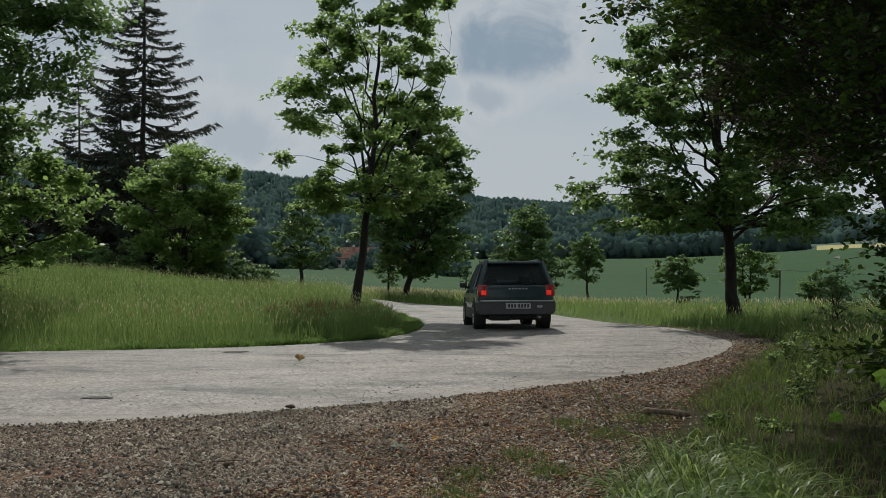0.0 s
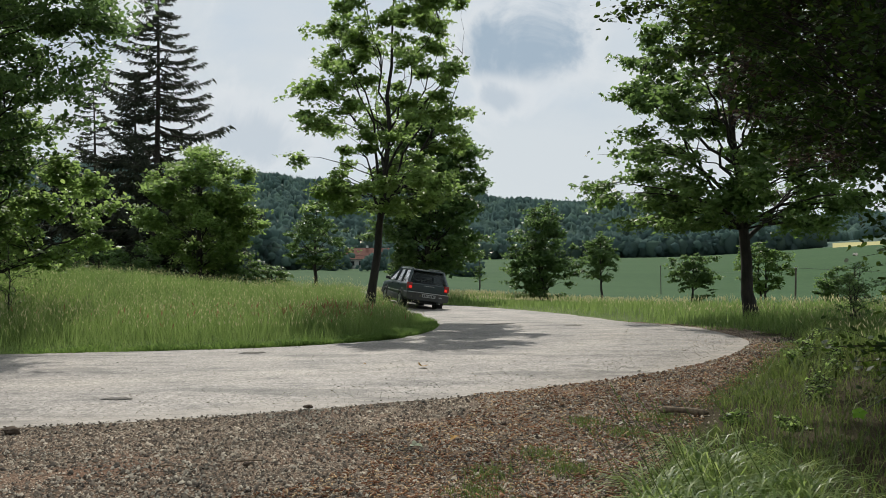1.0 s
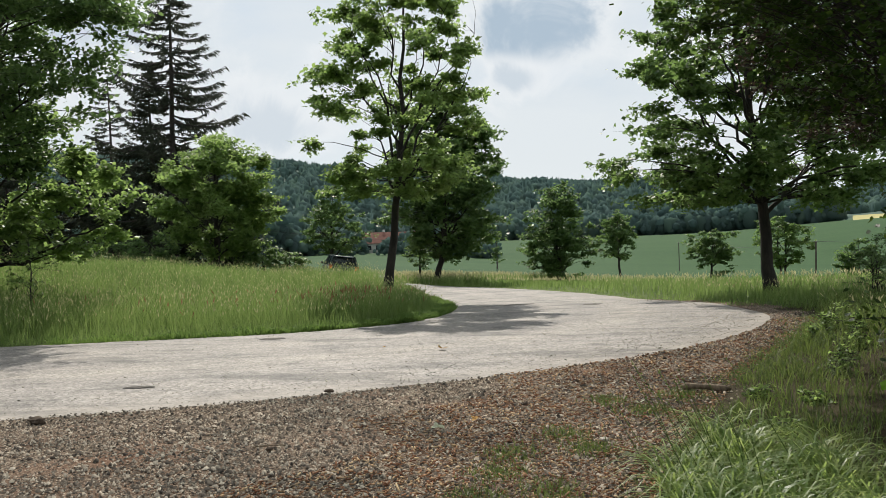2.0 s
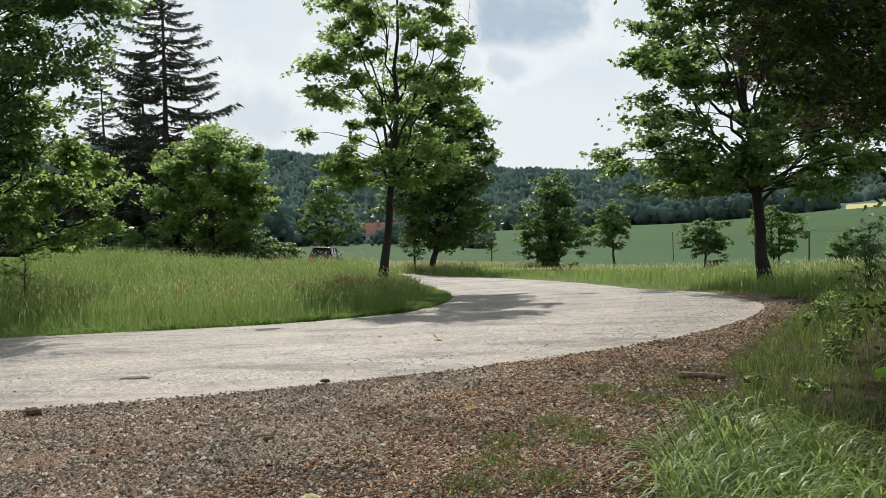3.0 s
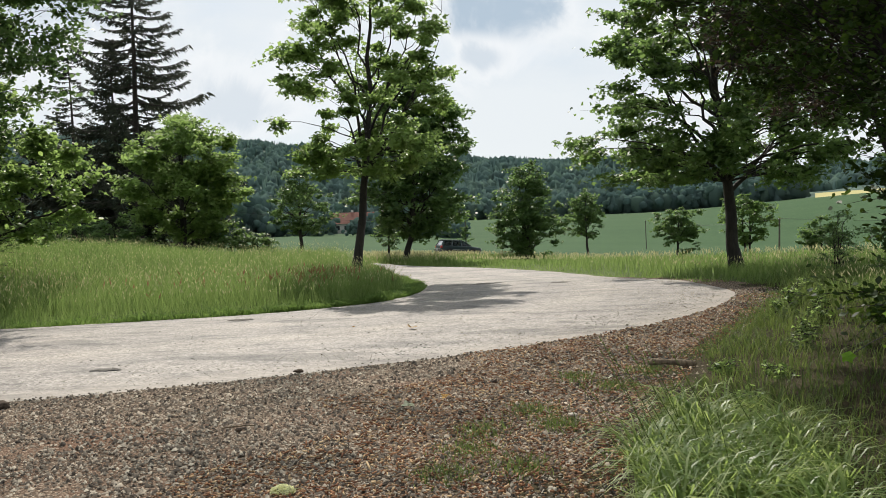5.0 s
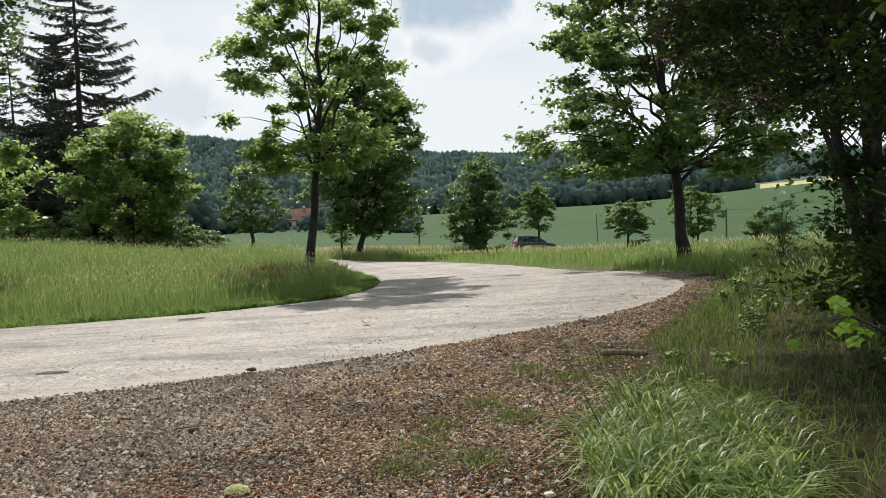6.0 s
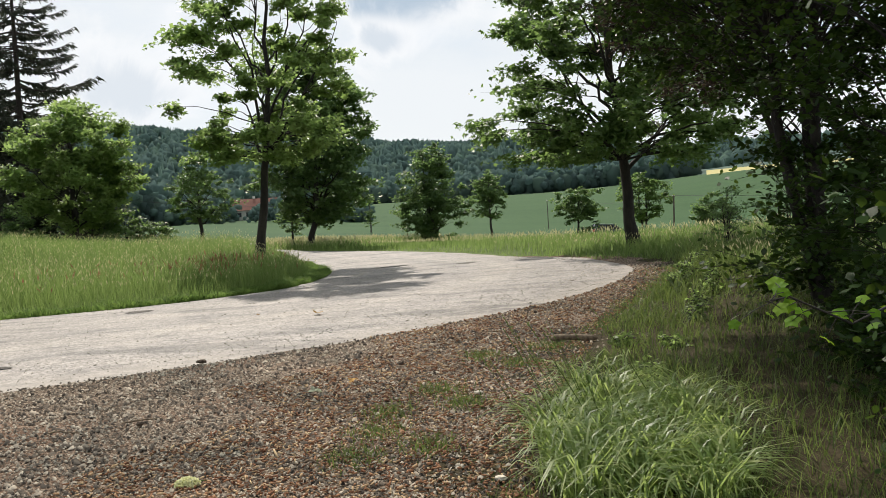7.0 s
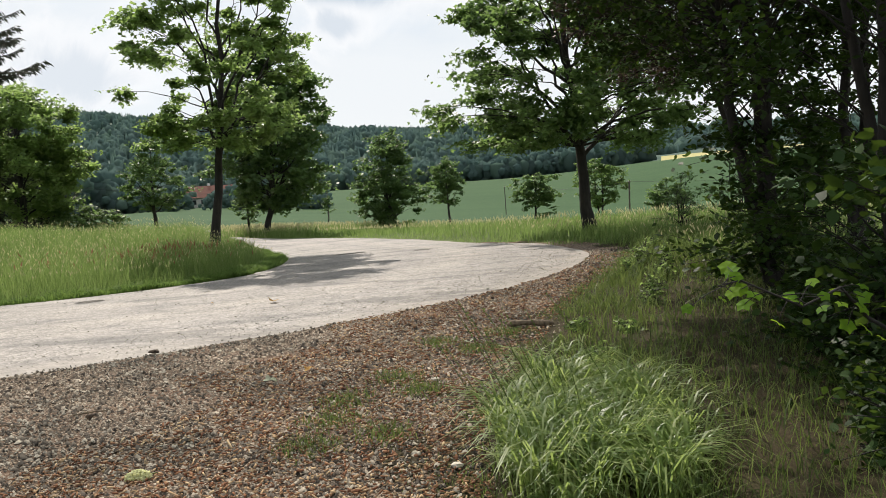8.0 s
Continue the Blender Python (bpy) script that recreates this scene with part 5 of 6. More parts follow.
stick("stick", 2.2, 8.8, 0.50, 0.034, -14, "thick piece of dead branch on the gravel", 1, 0.06)
for k, (bx, by, bl, tu) in enumerate([(-0.35, 5.25, 0.16, -20), (-1.75, 6.75, 0.30, 10), (0.42, 5.55, 0.14, -35), (-0.9, 7.6, 0.34, 25), (-0.05, 6.05, 0.12, 15), (1.5, 9.8, 0.22, 8), (0.9, 7.9, 0.2, -30), (2.9, 10.8, 0.25, 20), (-2.3, 6.6, 0.24, -15)]):
    tagged(stick("twig", bx, by, bl, 0.006, tu, "thin dry twig on the gravel", 5 + k, 0.045), group="twigs on the gravel")

M_DRYLEAF = leaf_material("dry_leaf", (0.40, 0.22, 0.07), (0.48, 0.29, 0.10), (0.55, 0.36, 0.15), (0.5, 0.3, 0.1), 0.2, 0.7)
M_PALELEAF = leaf_material("pale_leaf", (0.50, 0.52, 0.42), (0.55, 0.57, 0.46), (0.6, 0.62, 0.52), (0.5, 0.5, 0.4), 0.2, 0.6)
M_BLOOM = leaf_material("cream_bloom", (0.66, 0.68, 0.40), (0.74, 0.74, 0.50), (0.82, 0.82, 0.62), (0.8, 0.8, 0.5), 0.3, 0.7)


def curled_leaf(name, x, y, size, mat, label, seed, z=0.06):
    """A lobed leaf with thickness, its tips curled up."""
    rng = np.random.default_rng(seed)
    bm = bmesh.new()
    c = bm.verts.new((0, 0, 0))
    ring = []
    for k in range(20):
        a = k / 20 * 2 * math.pi
        r = size * (0.62 + 0.38 * abs(math.cos(2.5 * a))) * rng.uniform(0.9, 1.1)
        ring.append(bm.verts.new((r * math.cos(a), r * math.sin(a), size * (0.35 * (r / size) ** 2) * (0.6 + 0.8 * math.sin(a * 2 + seed)))))
    for k in range(20):
        bm.faces.new((c, ring[k], ring[(k + 1) % 20]))
    bmesh.ops.solidify(bm, geom=bm.faces[:], thickness=0.0015)
    me = bpy.data.meshes.new(name)
    bm.to_mesh(me)
    bm.free()
    me.materials.append(mat)
    ob = new(name, me)
    ob.matrix_world = pose(x, y, z, 8, -10, rng.uniform(0, 360))
    return tagged(ob, label, "leaf")


BLOWN_LEAF = curled_leaf("dry_leaf", -2.34, 13.23, 0.085, M_DRYLEAF, "orange-brown dry leaf blown along the road", 1, 0.10)
curled_leaf("dry_leaf", -1.55, 12.95, 0.03, M_DRYLEAF, "small orange scrap of leaf on the road", 5, 0.09)
curled_leaf("pale_leaf", -0.44, 7.27, 0.065, M_PALELEAF, "pale withered leaf on the gravel", 2, 0.055)
curled_leaf("dry_leaf", -0.12, 7.6, 0.05, M_DRYLEAF, "yellowish dry leaf on the gravel", 3, 0.055)
curled_leaf("pale_leaf", 1.42, 8.15, 0.05, M_PALELEAF, "pale withered leaf on the gravel", 4, 0.055)


def bloom():
    """A fallen cream flower head."""
    rng = np.random.default_rng(4)
    n = 700
    d = rng.normal(0, 1, (n, 3))
    d /= np.linalg.norm(d, axis=1, keepdims=True)
    d[:, 2] = np.abs(d[:, 2])
    pos = d * np.array([0.075, 0.055, 0.045]) * rng.uniform(0.75, 1.05, (n, 1))
    bag = Bag()
    bag.add(*leaves(pos, 0.018, rng, up=0.2))
    root = new("flower_head")
    root.location = (-1.08, 5.05, 0.035)
    child("petals", bag.mesh("petals", M_BLOOM), root)
    b2 = Bag()
    b2.add(*tube(np.array([[0.0, 0.0, 0.015], [0.05, 0.03, 0.01], [0.12, 0.05, 0.004]]), [0.006, 0.004, 0.003], 6))
    child("stalk", b2.mesh("stalk", M_GRASS_N, True), root)
    tagged(root, "fallen cream-coloured flower head on the gravel", "flower")


bloom()


def maple_sprig():
    """A low maple branch with broad sunlit leaves, reaching out of the thicket."""
    rng = np.random.default_rng(15)
    M = leaf_material("sunlit_maple_leaf", (0.08, 0.18, 0.02), (0.12, 0.24, 0.025), (0.18, 0.30, 0.04), (0.36, 0.52, 0.03), 0.5, 0.6, 0.05)
    root = new("maple_branch")
    root.location = (3.6, 3.9, 0.0)
    bag = Bag()
    tip = np.array([-1.92, -0.5, 1.08])
    p, q = branch(np.array([0.1, 0.3, 0.02]), tip, 0.016, rng, 0.18, 9)
    bag.add(*tube(p, q, 6))
    vs, fs, nv = [], [], 0
    for k in range(26):
        u = 0.45 + 0.55 * (k / 25)
        c = np.array([np.interp(u, np.linspace(0, 1, 9), p[:, i]) for i in range(3)])
        c2 = c + rng.normal(0, 0.085, 3) * np.array([1, 1, 0.7])
        bag.add(*tube(np.array([c, (c + c2) / 2 + np.array([0, 0, 0.01]), c2]), [0.003, 0.002, 0.0015], 4))
        nor = np.array([rng.normal(0, 0.5), -0.5 + rng.normal(0, 0.4), 0.9])
        nor /= np.linalg.norm(nor)
        ax = np.cross(nor, rng.normal(0, 1, 3))
        ax /= np.linalg.norm(ax)
        ay = np.cross(nor, ax)
        r0 = rng.uniform(0.028, 0.05)
        vs.append(c2)
        ring = []
        for j in range(15):
            a = j / 15 * 2 * math.pi
            r = r0 * (0.66 + 0.34 * math.cos(2.5 * a) ** 2)
            ring.append(nv + 1 + j)
            vs.append(c2 + ax * r * math.cos(a) + ay * r * math.sin(a) - nor * r * 0.18 * (j % 3 == 0))
        fs += [[nv, ring[j], ring[(j + 1) % 15]] for j in range(15)]
        nv += 16
    child("branch", bag.mesh("branch", M_BARK, True), root)
    child("leaves", mesh_from("leaves", np.array(vs), np.array(fs), M), root, "broad sunlit yellow-green maple leaves")
    tagged(root, "low maple branch with bright lobed leaves over the verge", "branch")


maple_sprig()


def tall_stalks():
    """Single tall grass culms rising from the verge."""
    rng = np.random.default_rng(16)
    for k in range(16):
        root_x, root_y = 1.45 + rng.normal(0, 0.28), 5.2 + rng.normal(0, 0.6)
        h = rng.uniform(0.55, 0.95)
        lean = np.array([-rng.uniform(0.05, 0.45), rng.normal(0, 0.15), 1.0]) * h
        t = np.linspace(0, 1, 6)[:, None]
        p = lean * t + np.array([-0.08, 0, -0.04]) * h * t ** 2
        root = new("grass_stalk")
        root.location = (root_x, root_y, 0.0)
        b = Bag()
        b.add(*tube(p, np.linspace(0.0035, 0.0015, 6), 5))
        child("culm", b.mesh("culm", M_GRASS_N, True), root)
        b = Bag()
        u = rng.uniform(0.78, 1.04, 26)[:, None]
        b.add(*leaves(lean * u + np.array([-0.08, 0, -0.04]) * h * u ** 2 + rng.normal(0, 0.003, (26, 3)), 0.013, rng, droop=-2.0, up=0.0))
        tagged(child("seed_head", b.mesh("seed_head", M_GRASS_N), root), kind="stuff")
        tagged(root, "tall flowering grass stalk on the verge", "grass stalk", "tall grass stalks")


tall_stalks()

# ---- poles and wire ----
M_POLE = bark_material("weathered_pole", (0.05, 0.042, 0.035), (0.12, 0.10, 0.085), 20)
M_WIRE, _n, _l, _b = material("dark_wire", 0.5)
_b.inputs["Base Color"].default_value = (0.03, 0.03, 0.03, 1)


def pole(x, y, h, lean, label):
    root = new("wire_pole")
    root.location = (x, y, float(ground_z(x, y)) - 0.3)
    b = Bag()
    t = np.linspace(0, 1, 6)
    b.add(*tube(np.stack([lean * t, 0 * t, t * (h + 0.3)], 1), 0.085 - 0.02 * t, 10))
    child("shaft", b.mesh("shaft", M_POLE, True), root)
    bm = bmesh.new()
    box(bm, lean, 0, h + 0.2, 0.2, 0.08, 0.07, 0.015)
    child_ob = part("crossarm", bm, M_POLE, root)
    for sx in (-0.07, 0.07):
        bm = bmesh.new()
        bmesh.ops.create_cone(bm, cap_ends=True, segments=10, radius1=0.04, radius2=0.025, depth=0.12, matrix=Matrix.Translation((lean + sx, 0, h + 0.3)))
        part("insulator", bm, M_PLASTER, child_ob)
    return tagged(root, label, "pole", "poles along the fields"), Vector((x + lean, y, float(ground_z(x, y)) + h))


_, top_a = pole(26.6, 70.0, 4.1, 0.15, "short weathered wooden pole by the lower road")
_, top_b = pole(34.0, 150.0, 5.0, 0.0, "distant wooden pole in the green field")
_, top_c = pole(66.0, 60.0, 5.0, 0.0, "distant wooden pole in the green field")
_, top_d = pole(2.2, 128.0, 5.2, 0.0, "distant wooden pole in the green field")


def wire(a, b, sag, label):
    t = np.linspace(0, 1, 24)[:, None]
    p = np.array(a) * (1 - t) + np.array(b) * t - np.array([0, 0, 1.0]) * sag * 4 * t * (1 - t)
    bag = Bag()
    bag.add(*tube(p, np.full(24, 0.014), 5))
    tagged(new("overhead_wire", bag.mesh("overhead_wire", M_WIRE, True)), label, "wire")


wire(top_a, top_b, 0.7, "thin dark wire between poles over the field")
wire(top_a, top_c, 0.6, "thin dark wire between poles over the field")
wire((-34, 62, 7.2), top_d, 2.2, "thin dark wire hanging across the meadow trees")


# ---- the car ----
def flat_paint(name, col, rough, coat=0.0, metal=0.0, glow=0.0):
    m, n, l, b = material(name, rough, metal)
    t = noise_tex(n, l, 6, 5, vec=n.new("ShaderNodeTexCoord").outputs["Object"])
    r = ramp(n, [(0.35, tuple(c * 0.85 for c in col)), (0.65, tuple(min(1, c * 1.12) for c in col))])
    l.new(t.outputs[0], r.inputs[0])
    l.new(r.outputs[0], b.inputs["Base Color"])
    b.inputs["Coat Weight"].default_value = coat
    if glow:
        l.new(r.outputs[0], b.inputs["Emission Color"])
        b.inputs["Emission Strength"].default_value = glow
    return m


M_PAINT = flat_paint("dark_green_paint", (0.007, 0.024, 0.027), 0.34, 0.35)
M_CLAD = flat_paint("grey_cladding", (0.055, 0.056, 0.054), 0.6)
M_TYRE = flat_paint("tyre_rubber", (0.018, 0.018, 0.018), 0.85)
M_RIM = flat_paint("alloy_rim", (0.55, 0.55, 0.55), 0.35, 0.0, 0.9)
M_BLACK = flat_paint("black_plastic", (0.015, 0.015, 0.015), 0.6)
M_BRAKE = flat_paint("lit_brake_lamp", (0.70, 0.02, 0.012), 0.25, 0.5, 0.0, 0.9)
M_LAMP = flat_paint("red_lamp_glass", (0.24, 0.014, 0.012), 0.2, 0.5, 0.0, 0.06)
M_PLATE = flat_paint("white_plate", (0.40, 0.41, 0.41), 0.4)
M_SILVER = flat_paint("silver_trim", (0.42, 0.43, 0.43), 0.35, 0.0, 0.6)
M_GLASS, _n, _l, _b = material("tinted_glass", 0.04)
_b.inputs["Base Color"].default_value = (0.10, 0.12, 0.12, 1)
_b.inputs["Transmission Weight"].default_value = 0.75
_b.inputs["IOR"].default_value = 1.3
_t = noise_tex(_n, _l, 3.0, 3, vec=_n.new("ShaderNodeTexCoord").outputs["Object"])
_m = _n.new("ShaderNodeMapRange")
_m.inputs[3].default_value, _m.inputs[4].default_value = 0.02, 0.09
_l.new(_t.outputs[0], _m.inputs[0])
_l.new(_m.outputs[0], _b.inputs["Roughness"])
M_SEAT = flat_paint("grey_seat_cloth", (0.05, 0.05, 0.055), 0.9)


def loft(rings, close_ends=True):
    """A closed skin through rings of points."""
    bm = bmesh.new()
    vs = [[bm.verts.new(p) for p in r] for r in rings]
    n = len(rings[0])
    for a, b in zip(vs, vs[1:]):
        for k in range(n):
            bm.faces.new((a[k], a[(k + 1) % n], b[(k + 1) % n], b[k]))
    if close_ends:
        bm.faces.new(vs[0][::-1])
        bm.faces.new(vs[-1])
    bmesh.ops.recalc_face_normals(bm, faces=bm.faces[:])
    return bm


def bar_between(bm, a, b, w, d=None):
    """A square bar from a to b."""
    a, b = Vector(a), Vector(b)
    m = (b - a).to_track_quat("Z", "Y").to_matrix().to_4x4()
    bmesh.ops.create_cube(bm, size=1, matrix=Matrix.Translation((a + b) / 2) @ m @ Matrix.Diagonal((w, d or w, (b - a).length + w * 0.6, 1)))


def build_car():
    """An older estate car; it points along +y, its wheels stand on z = 0."""
    car = new("estate_car")

    def ring(y, zb, zt, hw, belt):
        half = [(hw * 0.90, zb), (hw * 0.985, zb + 0.10), (hw, zb + 0.30), (hw * 0.995, belt - 0.16), (hw * 0.965, belt - 0.04), (hw * 0.90, zt - 0.008), (hw * 0.45, zt + 0.012)]
        return [(x, y, z) for x, z in half] + [(-x, y, z) for x, z in half[::-1]]

    st = [(-2.16, 0.42, 0.96, 0.80, 0.98), (-2.10, 0.34, 1.0, 0.855, 1.0), (-1.6, 0.30, 1.0, 0.8675, 1.0), (-0.5, 0.24, 0.99, 0.8675, 0.99), (0.9, 0.24, 0.975, 0.8675, 0.975),
          (1.25, 0.26, 0.93, 0.865, 0.94), (1.9, 0.28, 0.86, 0.85, 0.88), (2.14, 0.34, 0.80, 0.80, 0.82), (2.22, 0.42, 0.70, 0.72, 0.74)]
    bm = loft([ring(*s) for s in st])
    bmesh.ops.bevel(bm, geom=[e for e in bm.edges if e.calc_face_angle(0) > 0.6], offset=0.03, segments=2, affect="EDGES", profile=0.6)
    body = part("body", bm, M_PAINT, car, "dark green painted body")
    # roof and pillars
    lo = dict(r=(-2.06, 0.79), f=(1.10, 0.79))
    top_r, top_f, hw_t = -1.80, 0.12, 0.615
    bm = bmesh.new()
    box(bm, 0, (top_r + top_f) / 2, 1.525, 2 * hw_t + 0.05, top_f - top_r + 0.06, 0.07, 0.03)
    part("roof", bm, M_PAINT, car)
    for sx in (-1, 1):
        for ya, yb, w, d in ((1.12, 0.16, 0.06, 0.09), (0.02, -0.03, 0.07, 0.11), (-0.92, -0.86, 0.06, 0.10), (-2.02, -1.80, 0.10, 0.16)):
            bm = bmesh.new()
            bar_between(bm, (sx * 0.785, ya, 0.97), (sx * 0.615, yb, 1.50), w, d)
            part("pillar", bm, M_PAINT, car, smooth=False)
    # panes
    def pane(name, pts, label=""):
        bm = bmesh.new()
        bm.faces.new([bm.verts.new(p) for p in pts])
        bmesh.ops.solidify(bm, geom=bm.faces[:], thickness=0.006)
        bmesh.ops.recalc_face_normals(bm, faces=bm.faces[:])
        return part(name, bm, M_GLASS, car, label, smooth=False)

    pane("rear_window", [(-0.77, -2.075, 1.0), (0.77, -2.075, 1.0), (0.60, -1.845, 1.50), (-0.60, -1.845, 1.50)], "tinted sloping rear window")
    pane("windscreen", [(0.76, 1.10, 0.98), (-0.76, 1.10, 0.98), (-0.59, 0.18, 1.50), (0.59, 0.18, 1.50)])
    for sx in (-1, 1):
        for y0, y1, z0, z1 in ((1.05, 0.02, 0.16, -0.02), (-0.02, -0.90, -0.05, -0.84), (-0.94, -2.0, -0.88, -1.80)):
            pane("side_window", [(sx * 0.79, y0, 0.985), (sx * 0.79, y1, 0.985), (sx * 0.622, z1, 1.495), (sx * 0.622, z0, 1.495)])
    # seats seen through the panes
    for sx in (-0.36, 0.36):
        bm = bmesh.new()
        box(bm, sx, 0.1, 0.72, 0.5, 0.5, 0.16, 0.05)
        box(bm, sx, -0.18, 1.0, 0.48, 0.16, 0.58, 0.06)
        box(bm, sx, -0.22, 1.33, 0.25, 0.10, 0.16, 0.04)
        part("seat", bm, M_SEAT, car)
    bm = bmesh.new()
    box(bm, 0, -1.05, 0.98, 1.25, 0.18, 0.5, 0.06)
    for sx in (-0.4, 0.4):
        box(bm, sx, -1.08, 1.28, 0.26, 0.1, 0.15, 0.04)
    part("rear_bench", bm, M_SEAT, car)
    # bumpers and side cladding
    bm = loft([[(x * k, y, z) for x, y, z in ((-0.87, -2.14, zc), (-0.86, -2.24, zc), (-0.5, -2.29, zc), (0.5, -2.29, zc), (0.86, -2.24, zc), (0.87, -2.14, zc), (0.87, -1.72, zc), (-0.87, -1.72, zc))]
               for zc, k in ((0.36, 0.95), (0.42, 1.005), (0.62, 1.012), (0.665, 0.985))])
    bump_ob = part("rear_bumper", bm, M_CLAD, car, "grey plastic rear bumper", smooth=False)
    bm = bmesh.new()
    box(bm, 0, -2.285, 0.655, 1.66, 0.035, 0.03, 0.01)
    part("trim_strip", bm, M_SILVER, bump_ob)
    bm = loft([[(x * k, y, z) for x, y, z in ((-0.85, 1.75, zc), (0.85, 1.75, zc), (0.84, 2.16, zc), (0.5, 2.27, zc), (-0.5, 2.27, zc), (-0.84, 2.16, zc))]
               for zc, k in ((0.30, 0.94), (0.38, 1.01), (0.56, 1.01), (0.60, 0.98))])
    part("front_bumper", bm, M_CLAD, car, "grey plastic front bumper", smooth=False)
    for sx in (-1, 1):
        bm = bmesh.new()
        box(bm, sx * 0.868, 0.0, 0.36, 0.03, 1.78, 0.24, 0.012)
        part("side_cladding", bm, M_CLAD, car)
        bm = bmesh.new()
        box(bm, sx * 0.878, 0.0, 0.60, 0.014, 1.78, 0.035, 0.005)
        part("trim_strip", bm, M_SILVER, car)
        for y in (0.30, -0.70):
            bm = bmesh.new()
            box(bm, sx * 0.875, y - 0.05, 0.86, 0.03, 0.17, 0.035, 0.01)
            part("door_handle", bm, M_BLACK, car)
        bm = bmesh.new()
        box(bm, sx * 0.95, 0.86, 1.04, 0.17, 0.10, 0.13, 0.035)
        box(bm, sx * 0.85, 0.86, 0.99, 0.10, 0.05, 0.05, 0.01)
        part("door_mirror", bm, M_BLACK, car)
        bm = bmesh.new()
        bar_between(bm, (sx * 0.58, 0.0, 1.60), (sx * 0.58, -1.65, 1.60), 0.035)
        for y in (-0.05, -0.8, -1.6):
            bar_between(bm, (sx * 0.58, y, 1.54), (sx * 0.58, y, 1.59), 0.03)
        part("roof_rail", bm, M_SILVER, car, smooth=False)
        # lamps wrap round the rear corners
        bm = bmesh.new()
        box(bm, sx * 0.765, -2.085, 0.885, 0.21, 0.16, 0.26, 0.02)
        lamp = part("tail_lamp", bm, M_LAMP, car, "red tail lamp")
        bm = bmesh.new()
        box(bm, sx * 0.735, -2.168, 0.84, 0.11, 0.02, 0.10, 0.01)
        part("brake_light", bm, M_BRAKE, lamp, "lit red brake light")
        bm = bmesh.new()
        box(bm, sx * 0.62, 2.17, 0.70, 0.36, 0.10, 0.15, 0.03)
        part("headlamp", bm, M_PLATE, car)
        # dark wheel arches
        for y in (-1.24, 1.285):
            bm = bmesh.new()
            bmesh.ops.create_cone(bm, cap_ends=True, segments=28, radius1=0.385, radius2=0.385, depth=0.24, matrix=Matrix.Translation((sx * 0.752, y, 0.36)) @ Matrix.Rotation(radians(90), 4, "Y"))
            part("wheel_arch", bm, M_BLACK, car, smooth=False)
    # tailgate: panel seam, plate, badge bars, wiper
    bm = bmesh.new()
    box(bm, 0, -2.150, 0.955, 1.30, 0.02, 0.05, 0.008)
    part("tailgate_trim", bm, M_PAINT, car)
    bm = bmesh.new()
    box(bm, 0.02, -2.30, 0.545, 0.56, 0.016, 0.125, 0.006)
    plate = part("number_plate", bm, M_PLATE, bump_ob, "white number plate", smooth=False)
    for k in range(7):
        bm = bmesh.new()
        box(bm, 0.02 - 0.21 + k * 0.068 + (0.02 if k > 2 else 0), -2.310, 0.545, 0.036, 0.006, 0.075)
        part("dark_bar", bm, M_BLACK, plate, smooth=False)
    for k in range(6):
        bm = bmesh.new()
        box(bm, -0.15 + k * 0.075, -2.164, 0.93, 0.045, 0.006, 0.028)
        part("badge_bar", bm, M_SILVER, car, smooth=False)
    bm = bmesh.new()
    box(bm, 0.50, -2.30, 0.53, 0.12, 0.012, 0.05, 0.005)
    part("fog_lamp", bm, M_SILVER, bump_ob)
    bm = bmesh.new()
    bar_between(bm, (0.0, -2.095, 1.01), (0.42, -2.075, 1.06), 0.018)
    part("wiper", bm, M_BLACK, car)
    bm = bmesh.new()
    box(bm, 0, -1.85, 1.515, 1.20, 0.20, 0.035, 0.012)
    part("roof_spoiler", bm, M_PAINT, car)
    bm = bmesh.new()
    bar_between(bm, (-0.55, 0.45, 1.40), (-0.60, 0.15, 2.0), 0.008)
    part("aerial", bm, M_BLACK, car)
    bm = bmesh.new()
    box(bm, 0, -0.2, 0.30, 1.2, 3.4, 0.16, 0.04)
    box(bm, -0.35, -1.9, 0.30, 0.5, 0.25, 0.18, 0.06)
    part("underbody", bm, M_BLACK, car)
    bm = bmesh.new()
    bmesh.ops.create_cone(bm, cap_ends=True, segments=14, radius1=0.03, radius2=0.03, depth=0.3, matrix=Matrix.Translation((0.5, -2.12, 0.29)) @ Matrix.Rotation(radians(90), 4, "X"))
    part("exhaust_pipe", bm, M_SILVER, car)
    wheels = []
    for sx in (-1, 1):
        for y in (-1.24, 1.285):
            hub = new("wheel")
            hub.parent = car
            hub.location = (sx * 0.795, y, 0.325)
            bm = bmesh.new()
            prof = [(0.20, -0.095), (0.285, -0.10), (0.318, -0.085), (0.325, -0.05), (0.325, 0.05), (0.318, 0.085), (0.285, 0.10), (0.20, 0.095)]
            rings = []
            for k in range(32):
                a = k / 32 * 2 * math.pi
                rings.append([bm.verts.new((w, r * math.cos(a), r * math.sin(a))) for r, w in prof])
            for k in range(32):
                a, b = rings[k], rings[(k + 1) % 32]
                for j in range(len(prof)):
                    bm.faces.new((a[j], a[(j + 1) % len(prof)], b[(j + 1) % len(prof)], b[j]))
            bmesh.ops.recalc_face_normals(bm, faces=bm.faces[:])
            part("tyre", bm, M_TYRE, hub, "black rubber tyre")
            bm = bmesh.new()
            turn_y = Matrix.Rotation(radians(90), 4, "Y")
            bmesh.ops.create_cone(bm, cap_ends=True, segments=24, radius1=0.205, radius2=0.205, depth=0.12, matrix=turn_y)
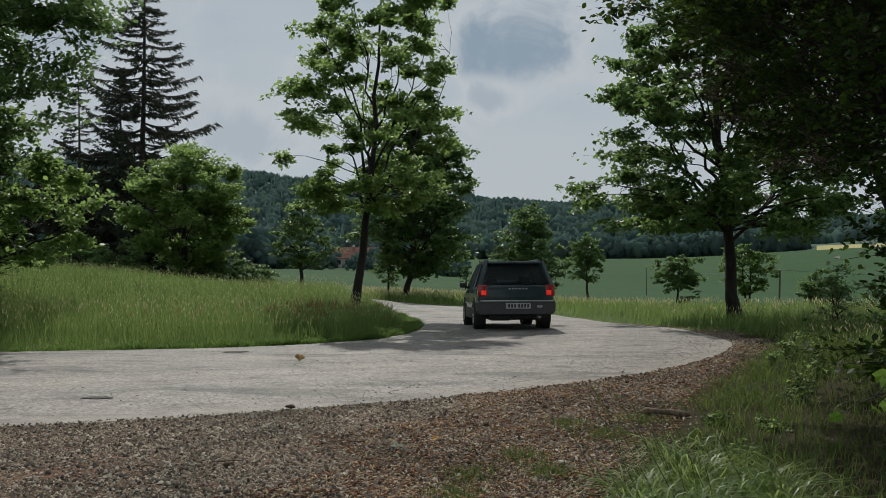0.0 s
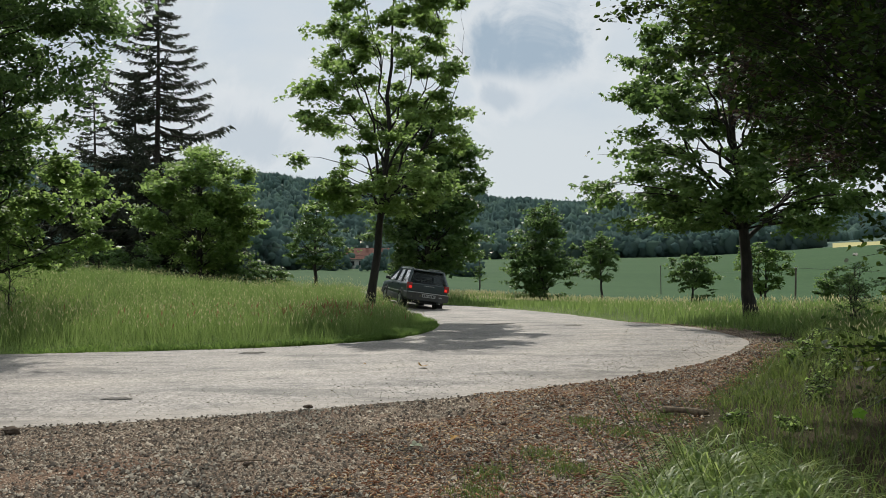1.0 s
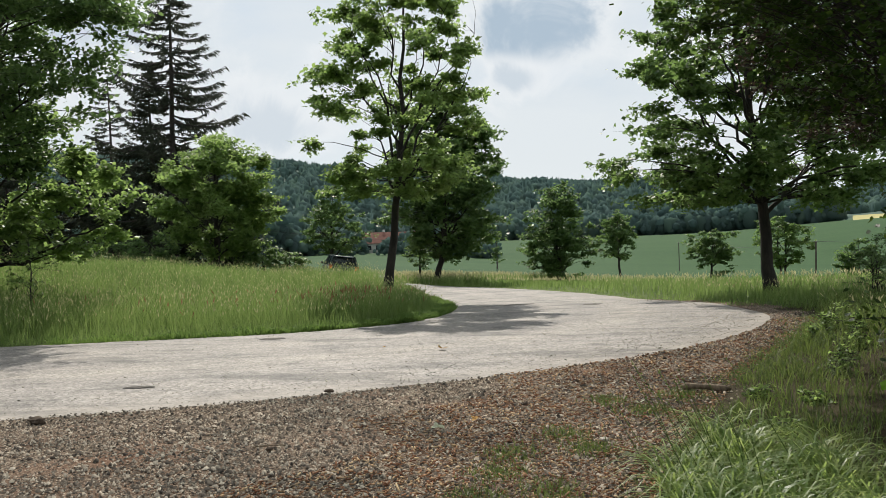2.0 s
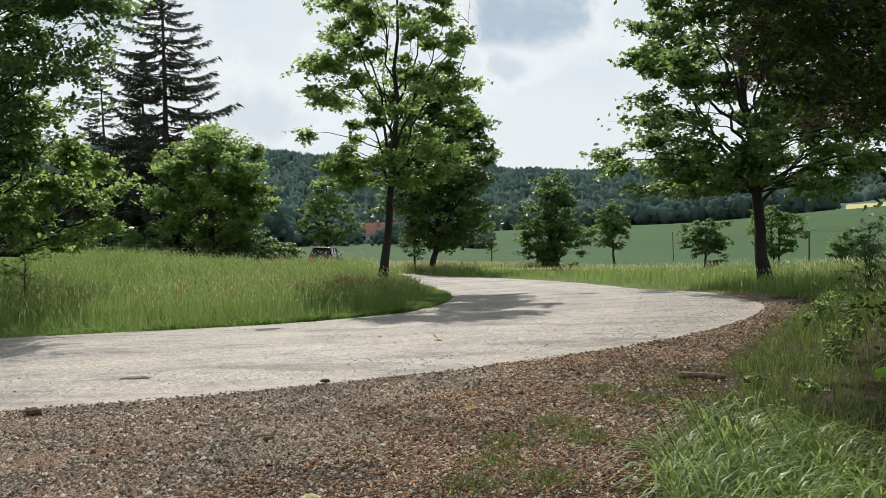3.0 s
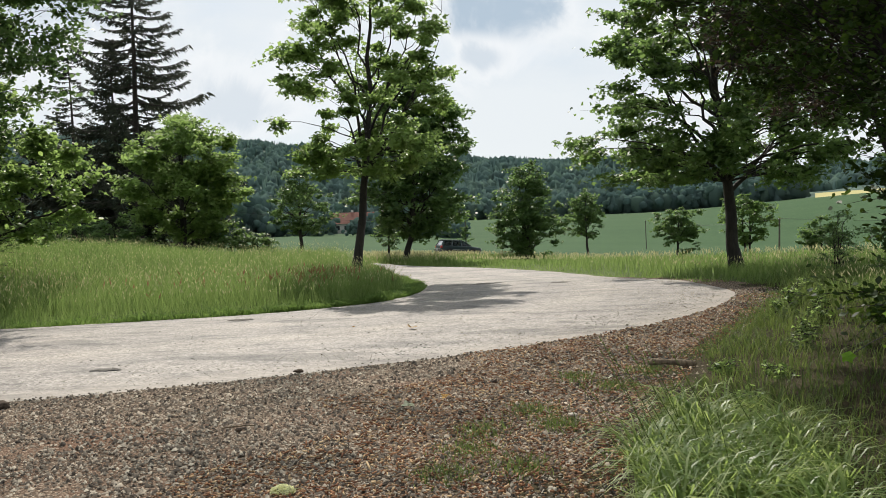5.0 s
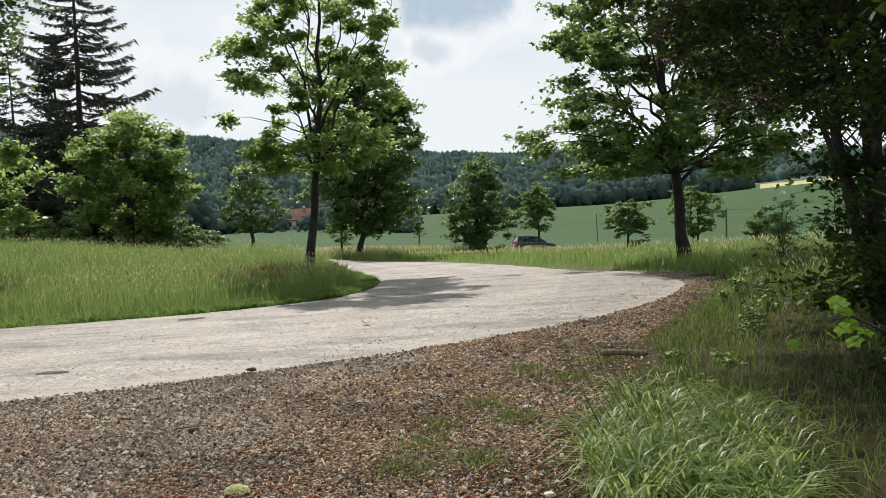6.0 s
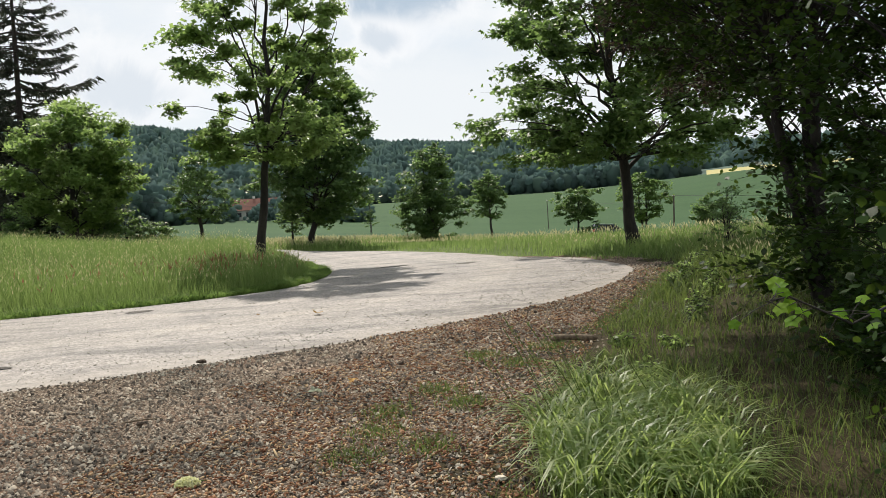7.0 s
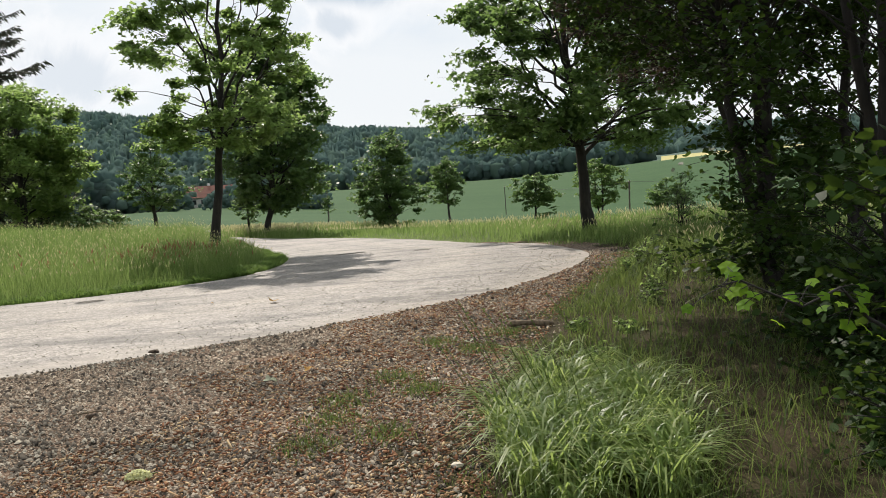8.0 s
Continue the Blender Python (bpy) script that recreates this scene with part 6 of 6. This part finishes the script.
            bmesh.ops.create_cone(bm, cap_ends=True, segments=16, radius1=0.055, radius2=0.045, depth=0.21, matrix=turn_y)
            for k in range(6):
                m = Matrix.Rotation(k * math.pi / 3, 4, "X") @ Matrix.Translation((sx * 0.085, 0.115, 0)) @ Matrix.Diagonal((0.03, 0.17, 0.05, 1))
                bmesh.ops.create_cube(bm, size=1, matrix=m)
            part("rim", bm, M_RIM, hub, "silver alloy rim", smooth=False)
            wheels.append(hub)
    tagged(car, "dark green older estate car with grey bumpers, driving away", "car")
    return car, wheels


CAR, WHEELS = build_car()

# seconds, x, y of the car's middle, heading in degrees to the right of straight ahead
CAR_LINE = [(0.0, 1.32, 21.35, -4), (0.3, 0.98, 25.0, -9), (0.6, -0.05, 28.6, -16), (0.8, -1.05, 32.4, -17), (1.0, -2.3, 36.0, -19), (1.5, -5.2, 44.0, -20), (1.8, -7.4, 48.6, -19), (2.2, -10.05, 54.4, -14),
            (2.8, -11.6, 62.6, -4), (3.3, -11.2, 69.6, 14), (3.8, -10.3, 77.4, 36), (4.2, -8.0, 82.6, 52), (4.8, -1.9, 86.0, 66), (5.3, 4.6, 88.0, 74), (6.0, 13.6, 90.3, 82), (6.5, 20.8, 90.9, 87), (7.0, 27.4, 90.6, 92), (8.0, 38.6, 88.4, 98)]


def motions():
    line = np.array(CAR_LINE)
    ts = np.arange(0, 241) / 30
    # smooth in time through the line's rows
    kt = line[:, 0]
    slope = np.gradient(line[:, 1:], kt, axis=0)
    k = np.clip(np.searchsorted(kt, ts, side="right") - 1, 0, len(kt) - 2)
    hh = (kt[k + 1] - kt[k])[:, None]
    u = ((ts - kt[k])[:, None]) / hh
    p0, p1, m0, m1 = line[k, 1:], line[k + 1, 1:], slope[k] * hh, slope[k + 1] * hh
    pos = (2 * u ** 3 - 3 * u ** 2 + 1) * p0 + (u ** 3 - 2 * u ** 2 + u) * m0 + (-2 * u ** 3 + 3 * u ** 2) * p1 + (u ** 3 - u ** 2) * m1
    dist = np.concatenate([[0], np.cumsum(np.hypot(np.diff(pos[:, 0]), np.diff(pos[:, 1])))])
    rows = []
    for t, (x, y, head) in zip(ts, pos):
        hx, hy = math.sin(radians(head)), math.cos(radians(head))
        zf, zr = float(ground_z(x + 1.25 * hx, y + 1.25 * hy)), float(ground_z(x - 1.25 * hx, y - 1.25 * hy))
        zl, zs = float(ground_z(x - 0.75 * hy, y + 0.75 * hx)), float(ground_z(x + 0.75 * hy, y - 0.75 * hx))
        rows.append((float(t), pose(float(x), float(y), (zf + zr) / 2 + 0.058, math.degrees(math.atan2(zf - zr, 2.5)), math.degrees(math.atan2(zl - zs, 1.5)), -float(head))))
    walk(CAR, rows[::3])
    # the dry leaf tumbles after the car and comes to rest
    walk(BLOWN_LEAF, [(t, pose(x, y, z, tilt, roll, turn)) for t, x, y, z, tilt, roll, turn in (
        (0.0, -2.34, 13.23, 0.15, 30, 20, 0), (0.15, -1.95, 13.18, 0.12, 85, 35, 40), (0.3, -1.50, 13.12, 0.15, 140, 20, 80), (0.45, -1.17, 13.04, 0.12, 215, -10, 110), (0.6, -0.92, 12.90, 0.13, 290, -20, 130),
        (0.75, -0.75, 12.68, 0.11, 340, -12, 145), (0.9, -0.66, 12.52, 0.10, 368, -10, 152), (1.2, -0.645, 12.51, 0.10, 368, -10, 155), (8.0, -0.645, 12.51, 0.10, 368, -10, 155))])
    for w in WHEELS:
        x, y, z = w.location
        walk(w, [(float(t), pose(x, y, z, -math.degrees(s / 0.325))) for t, s in zip(ts, dist)])


motions()
